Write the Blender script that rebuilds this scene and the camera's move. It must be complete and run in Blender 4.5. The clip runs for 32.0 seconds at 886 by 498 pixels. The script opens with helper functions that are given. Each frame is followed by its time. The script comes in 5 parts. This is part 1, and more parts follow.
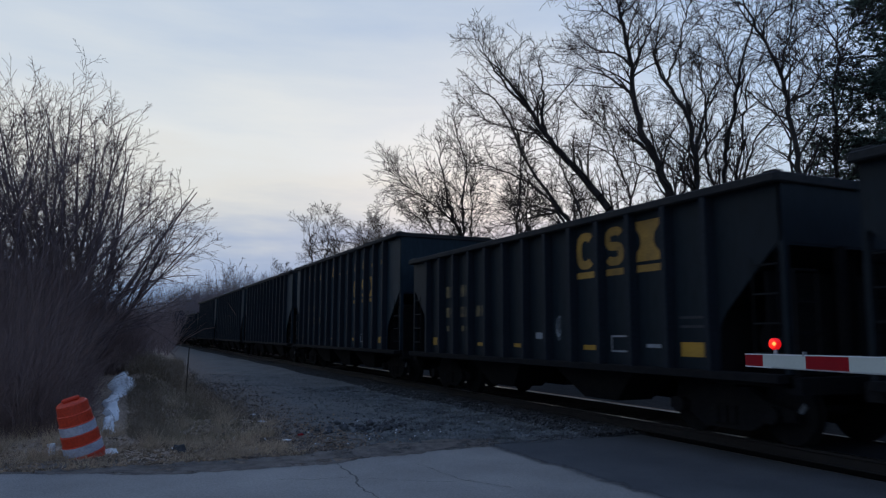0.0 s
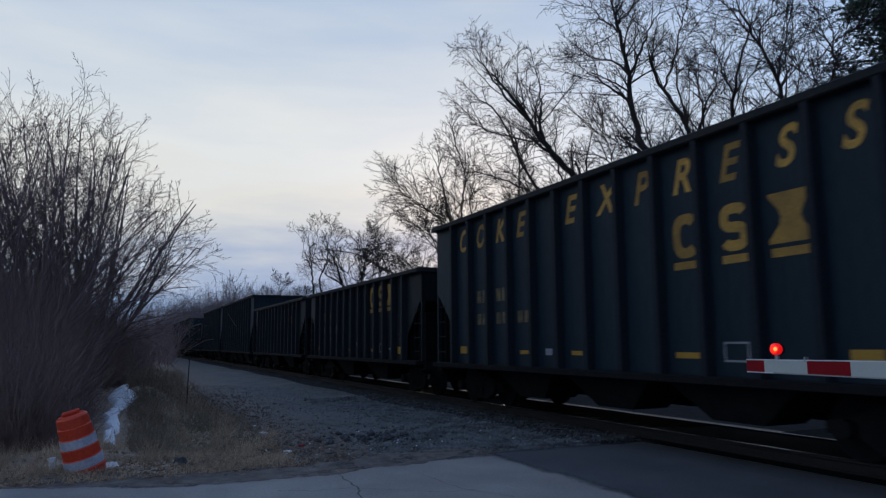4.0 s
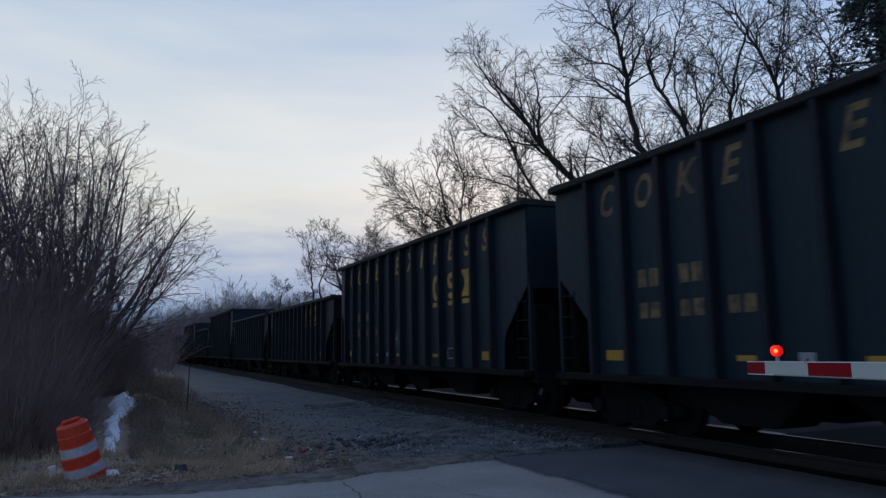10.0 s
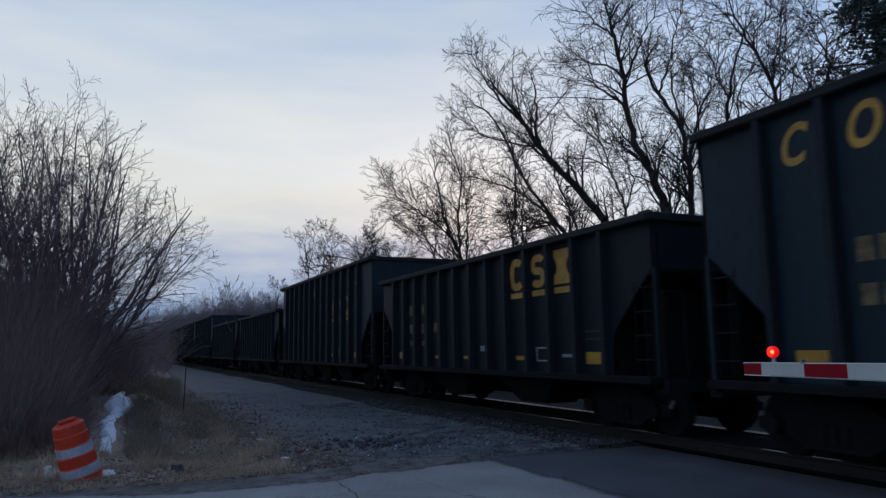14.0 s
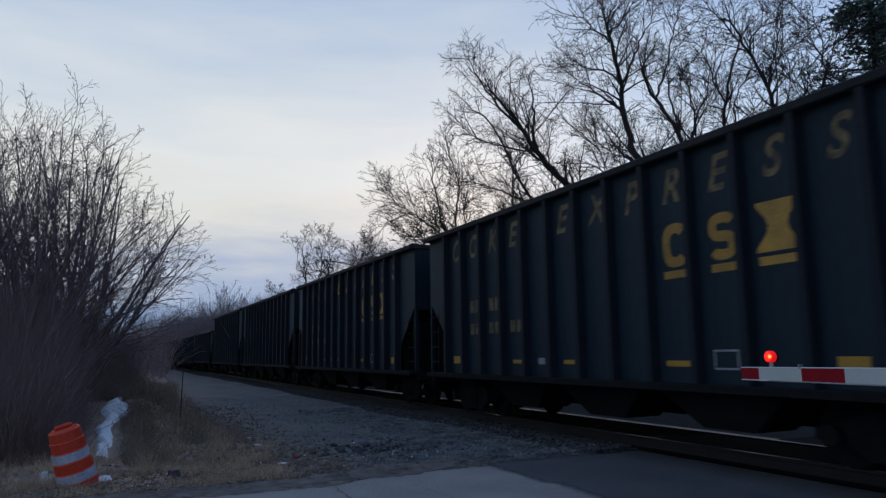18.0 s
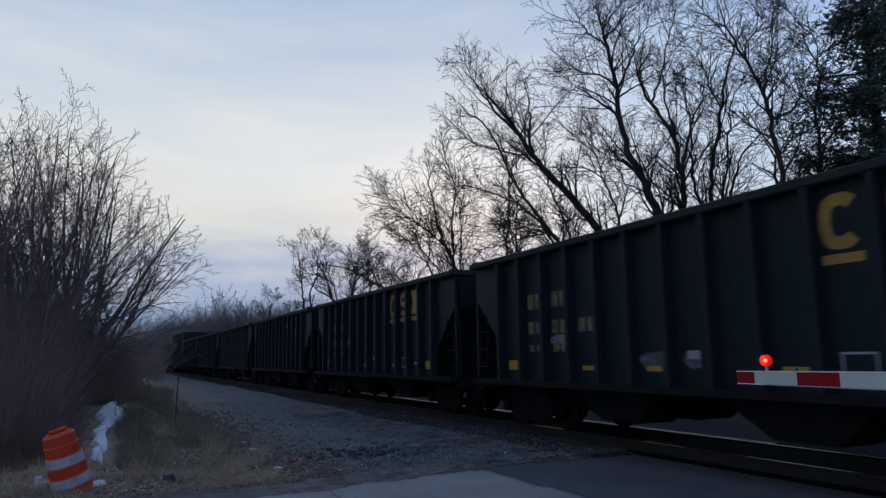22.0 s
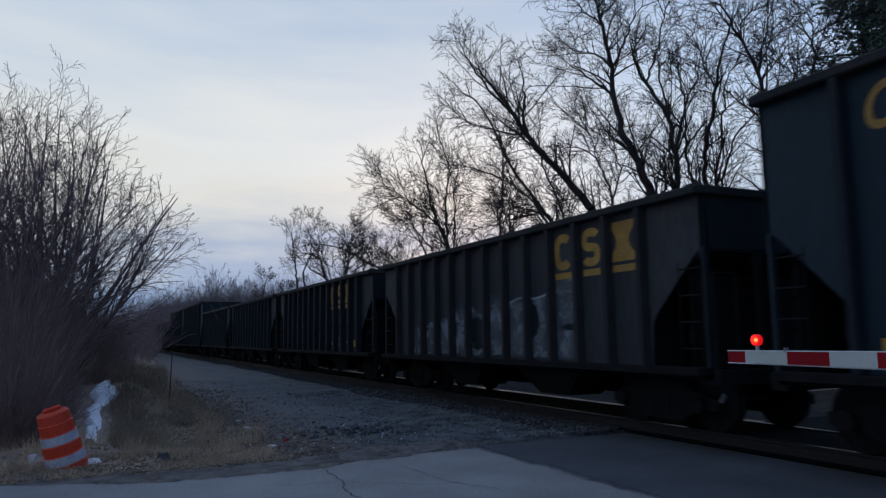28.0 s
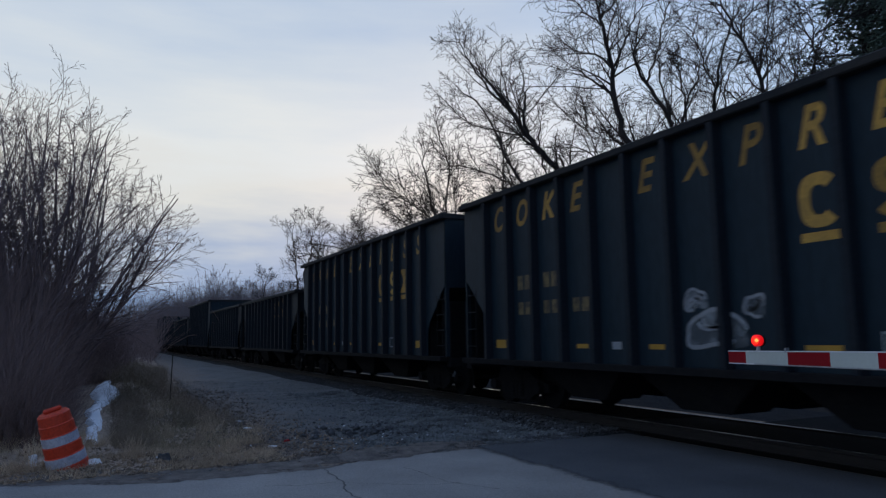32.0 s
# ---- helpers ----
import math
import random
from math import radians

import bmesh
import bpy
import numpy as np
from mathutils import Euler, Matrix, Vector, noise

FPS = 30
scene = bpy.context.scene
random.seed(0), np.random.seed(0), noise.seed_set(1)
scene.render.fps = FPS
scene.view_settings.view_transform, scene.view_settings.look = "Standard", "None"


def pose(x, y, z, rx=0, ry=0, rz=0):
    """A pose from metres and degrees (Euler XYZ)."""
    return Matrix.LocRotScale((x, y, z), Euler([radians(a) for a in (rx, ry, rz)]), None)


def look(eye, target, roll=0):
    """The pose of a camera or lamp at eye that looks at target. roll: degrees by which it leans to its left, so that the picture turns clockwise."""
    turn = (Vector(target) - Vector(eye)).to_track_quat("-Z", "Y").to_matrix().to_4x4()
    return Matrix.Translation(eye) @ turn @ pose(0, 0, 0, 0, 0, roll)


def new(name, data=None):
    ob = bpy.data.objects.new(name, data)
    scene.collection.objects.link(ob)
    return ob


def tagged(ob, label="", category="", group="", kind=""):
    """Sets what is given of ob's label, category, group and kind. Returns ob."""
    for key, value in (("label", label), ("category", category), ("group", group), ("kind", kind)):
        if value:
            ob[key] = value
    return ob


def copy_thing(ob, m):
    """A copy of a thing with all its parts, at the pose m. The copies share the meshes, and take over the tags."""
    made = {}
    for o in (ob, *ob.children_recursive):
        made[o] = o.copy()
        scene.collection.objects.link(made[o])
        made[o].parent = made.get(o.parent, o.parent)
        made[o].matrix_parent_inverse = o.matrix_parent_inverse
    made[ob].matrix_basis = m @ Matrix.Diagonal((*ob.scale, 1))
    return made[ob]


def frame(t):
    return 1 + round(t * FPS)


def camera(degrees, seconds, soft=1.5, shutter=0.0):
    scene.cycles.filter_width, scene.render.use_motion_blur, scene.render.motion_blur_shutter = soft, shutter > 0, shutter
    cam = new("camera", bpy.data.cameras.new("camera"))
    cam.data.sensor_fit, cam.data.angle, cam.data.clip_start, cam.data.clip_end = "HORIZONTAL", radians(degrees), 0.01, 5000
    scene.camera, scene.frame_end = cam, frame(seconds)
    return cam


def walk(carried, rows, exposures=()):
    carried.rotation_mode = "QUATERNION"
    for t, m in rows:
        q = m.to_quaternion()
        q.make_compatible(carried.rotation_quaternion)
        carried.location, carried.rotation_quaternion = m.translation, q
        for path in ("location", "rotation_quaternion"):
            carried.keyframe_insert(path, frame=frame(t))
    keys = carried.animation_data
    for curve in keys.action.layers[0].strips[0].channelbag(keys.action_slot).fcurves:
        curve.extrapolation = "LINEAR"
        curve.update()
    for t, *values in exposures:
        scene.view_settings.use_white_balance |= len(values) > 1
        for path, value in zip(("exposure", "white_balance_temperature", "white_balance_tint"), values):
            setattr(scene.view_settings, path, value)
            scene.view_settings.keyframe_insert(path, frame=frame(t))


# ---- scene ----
# Metres. x runs across the track, y along it (away from the road), z up; rail top is z = 0.
EYE = (0.0, 0.0, 1.557)
TRACK = 9.565            # centre line of the track
GAUGE = 1.5
SPEED, GAIN, CURVE = 15.6268, -0.000739, 0.0001859   # train towards -y: metres a second, its change, and the change of that
BED = -0.25              # level of road and gravel yard

# (seconds, heading to the right of +y, pitch up, roll), degrees
AIM = [
    (0.0, 24.58, 6.82, 0.23), (0.5, 24.53, 6.90, 0.29), (1.0, 24.35, 6.92, 0.18), (1.5, 24.08, 6.98, -0.04),
    (2.0, 24.10, 7.19, -0.29), (2.5, 24.33, 7.42, -0.48), (3.0, 24.52, 7.50, -0.49), (3.5, 24.54, 7.51, -0.43),
    (5.5, 24.88, 7.62, -0.42), (6.0, 24.87, 7.59, -0.41), (6.5, 24.81, 7.51, -0.46), (7.0, 24.66, 7.44, -0.62),
    (7.5, 24.47, 7.41, -0.70), (8.0, 24.39, 7.48, -0.71), (8.5, 24.41, 7.61, -0.69), (9.0, 24.51, 7.73, -0.69),
    (9.5, 24.63, 7.83, -0.76), (10.0, 24.66, 7.90, -0.89), (10.5, 24.65, 7.96, -0.99), (11.0, 24.66, 8.00, -1.11),
    (11.5, 24.67, 8.02, -1.16), (12.0, 24.66, 8.04, -1.08), (12.5, 24.68, 8.05, -1.03), (13.0, 24.72, 7.98, -0.91),
    (13.5, 24.80, 7.90, -0.88), (14.0, 24.89, 7.94, -0.80), (14.5, 24.89, 8.16, -0.90), (16.5, 24.84, 8.49, -0.82),
    (17.0, 24.83, 8.42, -0.74), (17.5, 24.92, 8.37, -0.82), (18.0, 25.09, 8.32, -0.84), (18.5, 25.20, 8.26, -0.84),
    (19.0, 25.17, 8.22, -0.79), (19.5, 25.12, 8.21, -0.75), (20.0, 25.10, 8.31, -0.84), (20.5, 25.18, 8.48, -0.86),
    (21.0, 25.27, 8.62, -0.80), (21.5, 25.30, 8.68, -0.81), (22.0, 25.41, 8.63, -0.84), (22.5, 25.58, 8.61, -0.77),
    (23.0, 25.77, 8.62, -0.69), (23.5, 26.00, 8.65, -0.70), (24.0, 26.19, 8.62, -0.85), (24.5, 26.32, 8.53, -1.24),
    (25.0, 26.29, 8.29, -1.59), (25.5, 25.95, 7.91, -1.77), (27.5, 25.98, 7.24, -0.86), (28.0, 25.91, 6.98, -0.79),
    (28.5, 25.80, 6.80, -0.80), (29.0, 25.74, 6.84, -0.93), (29.5, 25.78, 6.94, -0.95), (30.0, 25.86, 6.99, -0.99),
    (30.5, 25.87, 6.84, -0.90), (31.0, 25.80, 6.74, -0.81), (31.5, 25.75, 6.80, -0.71), (32.0, 25.87, 7.02, -0.81)]


def aim(heading, pitch, roll):
    return Matrix.Translation(EYE) @ pose(0, 0, 0, 0, 0, -heading) @ pose(0, 0, 0, 90 + pitch) @ pose(0, 0, 0, 0, 0, roll)


cam = camera(64.1, 32.0, soft=1.33, shutter=0.16)
walk(cam, [(t, aim(h, p, r)) for t, h, p, r in AIM], exposures=[(0, 0.0), (32, 0.0)])

# ---- sky and sun: overcast dusk, the sun just down behind the trees beyond the track ----
SUNSET = 29.0            # heading of the glow, degrees to the right of +y
world = bpy.data.worlds.new("sky")
scene.world = world
world.use_nodes = True
wn, wl = world.node_tree.nodes, world.node_tree.links
wn.clear()


def wnode(kind, **kw):
    n = wn.new(kind)
    for k, v in kw.items():
        n.inputs[k].default_value = v
    return n


def wmath(op, a, b=None, clamp=False):
    n = wn.new("ShaderNodeMath")
    n.operation, n.use_clamp = op, clamp
    for i, v in enumerate((a, b)):
        if v is None:
            continue
        if isinstance(v, (int, float)):
            n.inputs[i].default_value = v
        else:
            wl.new(v, n.inputs[i])
    return n.outputs[0]


coord = wn.new("ShaderNodeTexCoord")
sep = wn.new("ShaderNodeSeparateXYZ")
wl.new(coord.outputs["Generated"], sep.inputs[0])
# long flat cloud streaks bend the colour bands
mapn = wn.new("ShaderNodeMapping")
mapn.inputs["Scale"].default_value = (1.6, 1.6, 9.0)
wl.new(coord.outputs["Generated"], mapn.inputs[0])
cloud = wnode("ShaderNodeTexNoise", Scale=2.1, Detail=5.0, Roughness=0.55)
wl.new(mapn.outputs[0], cloud.inputs["Vector"])
height = wmath("ADD", sep.outputs[2], wmath("MULTIPLY", wmath("SUBTRACT", cloud.outputs[0], 0.5), 0.21))
ramp = wn.new("ShaderNodeValToRGB")
wl.new(height, ramp.inputs[0])
BANDS = [(0.0, (0.22, 0.33, 0.53)), (0.05, (0.25, 0.36, 0.56)), (0.10, (0.37, 0.46, 0.62)), (0.155, (0.60, 0.64, 0.67)), (0.20, (0.715, 0.73, 0.705)),
         (0.26, (0.735, 0.775, 0.778)), (0.36, (0.60, 0.68, 0.756)), (0.50, (0.42, 0.54, 0.72)), (0.72, (0.28, 0.41, 0.65)), (1.0, (0.23, 0.36, 0.62))]
el = ramp.color_ramp.elements
while len(el) < len(BANDS):
    el.new(0.5)
for e, (p, c) in zip(el, BANDS):
    e.position, e.color = p, (*c, 1)
# brighter towards the sunset, dimmer away from it
sx, sy = math.sin(radians(SUNSET - 31)), math.cos(radians(SUNSET - 31))
facing = wmath("ADD", wmath("MULTIPLY", sep.outputs[0], sx), wmath("MULTIPLY", sep.outputs[1], sy))
tint = wn.new("ShaderNodeCombineXYZ")
for k, (dim, full) in enumerate(((0.55, 1.05), (0.645, 1.03), (0.82, 1.03))):
    side = wn.new("ShaderNodeMapRange")
    wl.new(facing, side.inputs[0])
    side.inputs["From Min"].default_value, side.inputs["From Max"].default_value = -0.3, 1.0
    side.inputs["To Min"].default_value, side.inputs["To Max"].default_value = dim, full
    wl.new(side.outputs[0], tint.inputs[k])
tone = wn.new("ShaderNodeVectorMath")
tone.operation = "MULTIPLY"
wl.new(ramp.outputs[0], tone.inputs[0])
wl.new(tint.outputs[0], tone.inputs[1])
# clearer and bluer sky well to the right of the glow
blue = wn.new("ShaderNodeMix")
blue.data_type, blue.blend_type = "RGBA", "MULTIPLY"
turn = wn.new("ShaderNodeMapRange")
wl.new(sep.outputs[0], turn.inputs[0])
turn.inputs["From Min"].default_value, turn.inputs["From Max"].default_value = 0.45, 0.80
wl.new(turn.outputs[0], blue.inputs[0])
wl.new(tone.outputs[0], blue.inputs[6])
blue.inputs[7].default_value = (0.84, 0.97, 1.16, 1)
clouds = wnode("ShaderNodeBackground", Strength=1.0)
wl.new(blue.outputs[2], clouds.inputs[0])
nishita = wn.new("ShaderNodeTexSky")
nishita.sky_type, nishita.sun_disc = "NISHITA", False
nishita.sun_elevation, nishita.sun_rotation = radians(3.0), radians(SUNSET)
clear = wnode("ShaderNodeBackground", Strength=0.012)
wl.new(nishita.outputs[0], clear.inputs[0])
# the last warm glow low over the trees
dot = wn.new("ShaderNodeVectorMath")
dot.operation = "DOT_PRODUCT"
wl.new(coord.outputs["Generated"], dot.inputs[0])
dot.inputs[1].default_value = (math.sin(radians(SUNSET)) * math.cos(radians(8)), math.cos(radians(SUNSET)) * math.cos(radians(8)), math.sin(radians(8)))
warm = wmath("MULTIPLY", wmath("POWER", wmath("MAXIMUM", dot.outputs["Value"], 0.0), 42.0), 0.19)
wl.new(warm, clear.inputs["Strength"])
nishita_mix = wn.new("ShaderNodeMix")
nishita_mix.data_type = "RGBA"
nishita_mix.inputs[0].default_value = 0.97
wl.new(nishita.outputs[0], nishita_mix.inputs[6])
nishita_mix.inputs[7].default_value = (1.0, 0.60, 0.50, 1)
wl.new(nishita_mix.outputs[2], clear.inputs[0])
both = wn.new("ShaderNodeAddShader")
wl.new(clouds.outputs[0], both.inputs[0])
wl.new(clear.outputs[0], both.inputs[1])
wout = wn.new("ShaderNodeOutputWorld")
wl.new(both.outputs[0], wout.inputs[0])

sun = new("sun", bpy.data.lights.new("sun", "SUN"))
sun.data.energy, sun.data.angle, sun.data.color = 0.12, radians(14), (1.0, 0.78, 0.62)
sd = Vector((math.sin(radians(SUNSET)) * math.cos(radians(4)), math.cos(radians(SUNSET)) * math.cos(radians(4)), math.sin(radians(4))))
sun.matrix_world = look(sd * 300, (0, 0, 0))


# ---- materials ----
def mat(name, color, rough=0.8, metal=0.0, second=None, scale=3.0, fine=40.0, bump=0.2, mix=0.5, rand=0.0, spec=0.4, stretch=(1, 1, 1), dist=0.02, grain=0.5):
    """Base colour broken up by a coarse and a fine noise, with relief from the fine one."""
    m = bpy.data.materials.new(name)
    m.use_nodes = True
    n, l = m.node_tree.nodes, m.node_tree.links
    b = n["Principled BSDF"]
    second = second or tuple(c * 0.6 for c in color)
    tc = n.new("ShaderNodeTexCoord")
    mp = n.new("ShaderNodeMapping")
    mp.inputs["Scale"].default_value = stretch
    l.new(tc.outputs["Object"], mp.inputs[0])
    big, small = n.new("ShaderNodeTexNoise"), n.new("ShaderNodeTexNoise")
    for t, s, d in ((big, scale, 4.0), (small, fine, 3.0)):
        t.inputs["Scale"].default_value, t.inputs["Detail"].default_value = s, d
        l.new(mp.outputs[0], t.inputs["Vector"])
    r1 = n.new("ShaderNodeValToRGB")
    r1.color_ramp.elements[0].position, r1.color_ramp.elements[1].position = 0.5 - 0.3 * (1 - mix) - 0.05, 0.5 + 0.3 * (1 - mix) + 0.05
    r1.color_ramp.elements[0].color, r1.color_ramp.elements[1].color = (*color, 1), (*second, 1)
    l.new(big.outputs[0], r1.inputs[0])
    gr = n.new("ShaderNodeMix")
    gr.data_type, gr.blend_type = "RGBA", "OVERLAY"
    gr.inputs[0].default_value = grain
    l.new(r1.outputs[0], gr.inputs[6])
    l.new(small.outputs[0], gr.inputs[7])
    last = gr.outputs[2]
    if rand:
        oi = n.new("ShaderNodeObjectInfo")
        hs = n.new("ShaderNodeHueSaturation")
        mr = n.new("ShaderNodeMapRange")
        mr.inputs["To Min"].default_value, mr.inputs["To Max"].default_value = 1 - rand, 1 + rand
        l.new(oi.outputs["Random"], mr.inputs[0])
        l.new(mr.outputs[0], hs.inputs["Value"])
        l.new(last, hs.inputs["Color"])
        last = hs.outputs[0]
    l.new(last, b.inputs["Base Color"])
    b.inputs["Roughness"].default_value, b.inputs["Metallic"].default_value = rough, metal
    b.inputs["Specular IOR Level"].default_value = spec
    if bump:
        bp = n.new("ShaderNodeBump")
        bp.inputs["Strength"].default_value, bp.inputs["Distance"].default_value = bump, dist
        l.new(small.outputs[0], bp.inputs["Height"])
        l.new(bp.outputs[0], b.inputs["Normal"])
    return m


def glow(name, color, strength):
    m = bpy.data.materials.new(name)
    m.use_nodes = True
    b = m.node_tree.nodes["Principled BSDF"]
    b.inputs["Base Color"].default_value = (*color, 1)
    b.inputs["Emission Color"].default_value = (*color, 1)
    b.inputs["Emission Strength"].default_value = strength
    return m


M = dict(
    asphalt=mat("worn_asphalt", (0.310, 0.288, 0.264), 0.85, second=(0.215, 0.201, 0.186), scale=0.7, fine=45, bump=0.6),
    patch=mat("dark_asphalt", (0.110, 0.111, 0.115), 0.95, second=(0.078, 0.079, 0.083), scale=0.8, fine=45, bump=0.6, spec=0.06),
    tar=mat("crack_filler", (0.110, 0.104, 0.098), 0.85),
    ground=mat("bare_earth", (0.26, 0.192, 0.146), 1.0, second=(0.50, 0.37, 0.275), scale=1.3, fine=11, bump=1.0, dist=0.08, spec=0.1),
    gravel=mat("crushed_stone", (0.166, 0.164, 0.156), 0.9, second=(0.106, 0.105, 0.100), scale=0.8, fine=24, bump=1.0, dist=0.04, spec=0.2),
    stone=mat("ballast_stone", (0.195, 0.202, 0.200), 0.9, second=(0.080, 0.083, 0.083), scale=2.2, fine=40, spec=0.2, mix=0.7),
    black=mat("dusty_black_paint", (0.0098, 0.0205, 0.0295), 0.62, second=(0.0152, 0.0280, 0.0372), scale=0.8, fine=14, bump=0.12, rand=0.07, stretch=(1, 1, 0.25), spec=0.16),
    soot=mat("sooty_black_paint", (0.0070, 0.0122, 0.0168), 0.62, second=(0.0118, 0.0176, 0.0222), scale=0.8, fine=14, bump=0.12, rand=0.07, stretch=(1, 1, 0.25), spec=0.14),
    under=mat("sooty_steel", (0.0100, 0.0104, 0.0118), 0.95, second=(0.0155, 0.0148, 0.0150), scale=3, fine=20, spec=0.08),
    coke=mat("coke_load", (0.012, 0.012, 0.013), 0.95, scale=2, fine=12, bump=1.0, dist=0.1, spec=0.1),
    yellow=mat("yellow_lettering", (0.46, 0.255, 0.045), 0.7, second=(0.25, 0.145, 0.036), scale=2.5, fine=25, bump=0, rand=0.38),
    faded=mat("faded_lettering", (0.19, 0.14, 0.06), 0.75, second=(0.06, 0.048, 0.034), scale=5, fine=25, bump=0, mix=0.7),
    reflect=mat("yellow_reflector", (0.44, 0.24, 0.028), 0.55, second=(0.33, 0.18, 0.026), scale=4, fine=30, bump=0),
    stencil=mat("white_stencil", (0.29, 0.31, 0.325), 0.7, second=(0.20, 0.21, 0.225), scale=5, fine=30, bump=0),
    graffiti=mat("pale_spray_paint", (0.25, 0.275, 0.29), 0.75, second=(0.11, 0.125, 0.14), scale=2.2, fine=12, bump=0, mix=0.2),
    rail=mat("worn_rail_head", (0.33, 0.33, 0.32), 0.3, 1.0, second=(0.22, 0.22, 0.215), scale=2, fine=30, bump=0.05),
    rust=mat("rusty_rail_web", (0.019, 0.015, 0.013), 0.9, second=(0.013, 0.011, 0.010), scale=5),
    tie=mat("creosoted_wood", (0.02, 0.019, 0.018), 0.9, second=(0.035, 0.032, 0.03), scale=3, fine=20, stretch=(0.3, 3, 3), rand=0.2),
    bark=mat("wet_bark", (0.030, 0.026, 0.024), 0.95, second=(0.055, 0.047, 0.042), scale=2, fine=14, bump=0.6, stretch=(1, 1, 0.3), spec=0.2),
    twig=mat("bare_twigs", (0.032, 0.026, 0.027), 0.95, second=(0.045, 0.036, 0.034), scale=1.5, fine=6, bump=0, spec=0.15),
    leaf=mat("fallen_leaves", (0.36, 0.245, 0.155), 0.9, second=(0.11, 0.078, 0.054), scale=6, fine=30, bump=0, mix=0.7),
    brush=mat("brush_stems", (0.225, 0.158, 0.146), 0.95, second=(0.30, 0.218, 0.196), scale=0.8, fine=6, bump=0, spec=0.1),
    # oil-dark stone, with the train's shade put into the colour too
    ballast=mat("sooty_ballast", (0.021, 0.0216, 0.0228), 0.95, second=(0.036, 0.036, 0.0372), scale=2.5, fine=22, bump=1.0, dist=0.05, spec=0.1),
    needle=mat("pine_needles", (0.060, 0.098, 0.078), 0.8, second=(0.085, 0.120, 0.085), scale=0.9, fine=7, bump=0),
    straw=mat("dead_grass", (0.66, 0.49, 0.335), 0.95, second=(0.40, 0.30, 0.21), scale=0.8, fine=7, bump=0, spec=0.1),
    moss=mat("winter_grass", (0.245, 0.205, 0.125), 0.95, second=(0.35, 0.27, 0.18), scale=0.8, fine=7, bump=0, spec=0.1),
    orange=mat("orange_plastic", (0.62, 0.055, 0.018), 0.5, second=(0.5, 0.042, 0.016), scale=4, fine=30, bump=0.05),
    band=mat("silver_sheeting", (0.50, 0.50, 0.55), 0.4, second=(0.36, 0.36, 0.42), scale=6, fine=40, bump=0.05),
    snow=mat("old_snow", (0.95, 0.94, 0.93), 0.8, second=(0.84, 0.85, 0.87), scale=2.5, fine=15, bump=0.2, grain=0.15),
    white=mat("white_gate_paint", (0.475, 0.505, 0.460), 0.5, second=(0.425, 0.455, 0.415), scale=3, fine=40, bump=0, grain=0.08),
    trim=mat("bright_edge_metal", (0.72, 0.74, 0.74), 0.4, second=(0.6, 0.62, 0.62), scale=5, fine=40, bump=0, grain=0.1),
    red=mat("red_gate_sheeting", (0.27, 0.006, 0.012), 0.6, second=(0.22, 0.006, 0.011), scale=3, fine=40, bump=0, spec=0.12, grain=0.08),
    galv=mat("galvanised_steel", (0.35, 0.36, 0.37), 0.45, 0.8, second=(0.28, 0.29, 0.30), scale=8, fine=40, bump=0.05),
    paper=mat("pale_litter", (0.78, 0.79, 0.80), 0.7, second=(0.5, 0.5, 0.5), scale=9, bump=0),
    dirt=mat("damp_dirt", (0.190, 0.160, 0.138), 0.9, second=(0.085, 0.072, 0.064), scale=5, fine=30, bump=0.8, spec=0.2),
    weed=mat("dead_weeds", (0.34, 0.255, 0.185), 0.95, second=(0.20, 0.16, 0.115), scale=0.7, fine=6, bump=0, spec=0.1),
    spray=mat("white_spray_paint", (0.12, 0.132, 0.145), 0.75, second=(0.06, 0.068, 0.076), scale=3.0, fine=12, bump=0, mix=0.2),
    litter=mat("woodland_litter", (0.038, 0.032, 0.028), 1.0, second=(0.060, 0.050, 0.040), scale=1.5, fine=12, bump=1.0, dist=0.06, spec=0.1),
    chord=mat("dusty_top_chord", (0.014, 0.017, 0.021), 0.8, second=(0.032, 0.031, 0.030), scale=1.2, fine=18, bump=0.1, spec=0.15),
    # darker copy of dark_asphalt, with the gloom under the train in its colour
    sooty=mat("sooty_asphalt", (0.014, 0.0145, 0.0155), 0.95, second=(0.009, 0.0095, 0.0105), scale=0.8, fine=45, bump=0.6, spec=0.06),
    earth=mat("earth_clod", (0.20, 0.155, 0.125), 1.0, second=(0.105, 0.082, 0.068), scale=2.5, fine=20, spec=0.1),
    # distance haze put into the colour: paler than the near twigs
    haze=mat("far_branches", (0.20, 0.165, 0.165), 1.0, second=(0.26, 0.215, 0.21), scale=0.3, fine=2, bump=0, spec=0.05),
    dusty=mat("dust_greyed_paint", (0.034, 0.038, 0.043), 0.8, second=(0.052, 0.053, 0.054), scale=0.9, fine=10, bump=0.1, rand=0.1, stretch=(1, 1, 0.3), spec=0.15),
    brown=mat("brown_dusted_paint", (0.022, 0.024, 0.028), 0.8, second=(0.034, 0.031, 0.030), scale=0.9, fine=10, bump=0.1, rand=0.1, stretch=(1, 1, 0.3), spec=0.15),
    lens=glow("lit_red_lens", (1.0, 0.02, 0.008), 1.25),
    lamp=glow("red_lamp_glass", (1.0, 0.006, 0.008), 0.55),
    core=glow("lamp_core", (1.0, 0.24, 0.05), 2.0),
    wand=mat("shrub_twigs", (0.155, 0.116, 0.118), 0.95, second=(0.21, 0.160, 0.154), scale=1.5, fine=6, bump=0, spec=0.1),
    # post tone set darker than the tall cars' panels, drawing dark bands
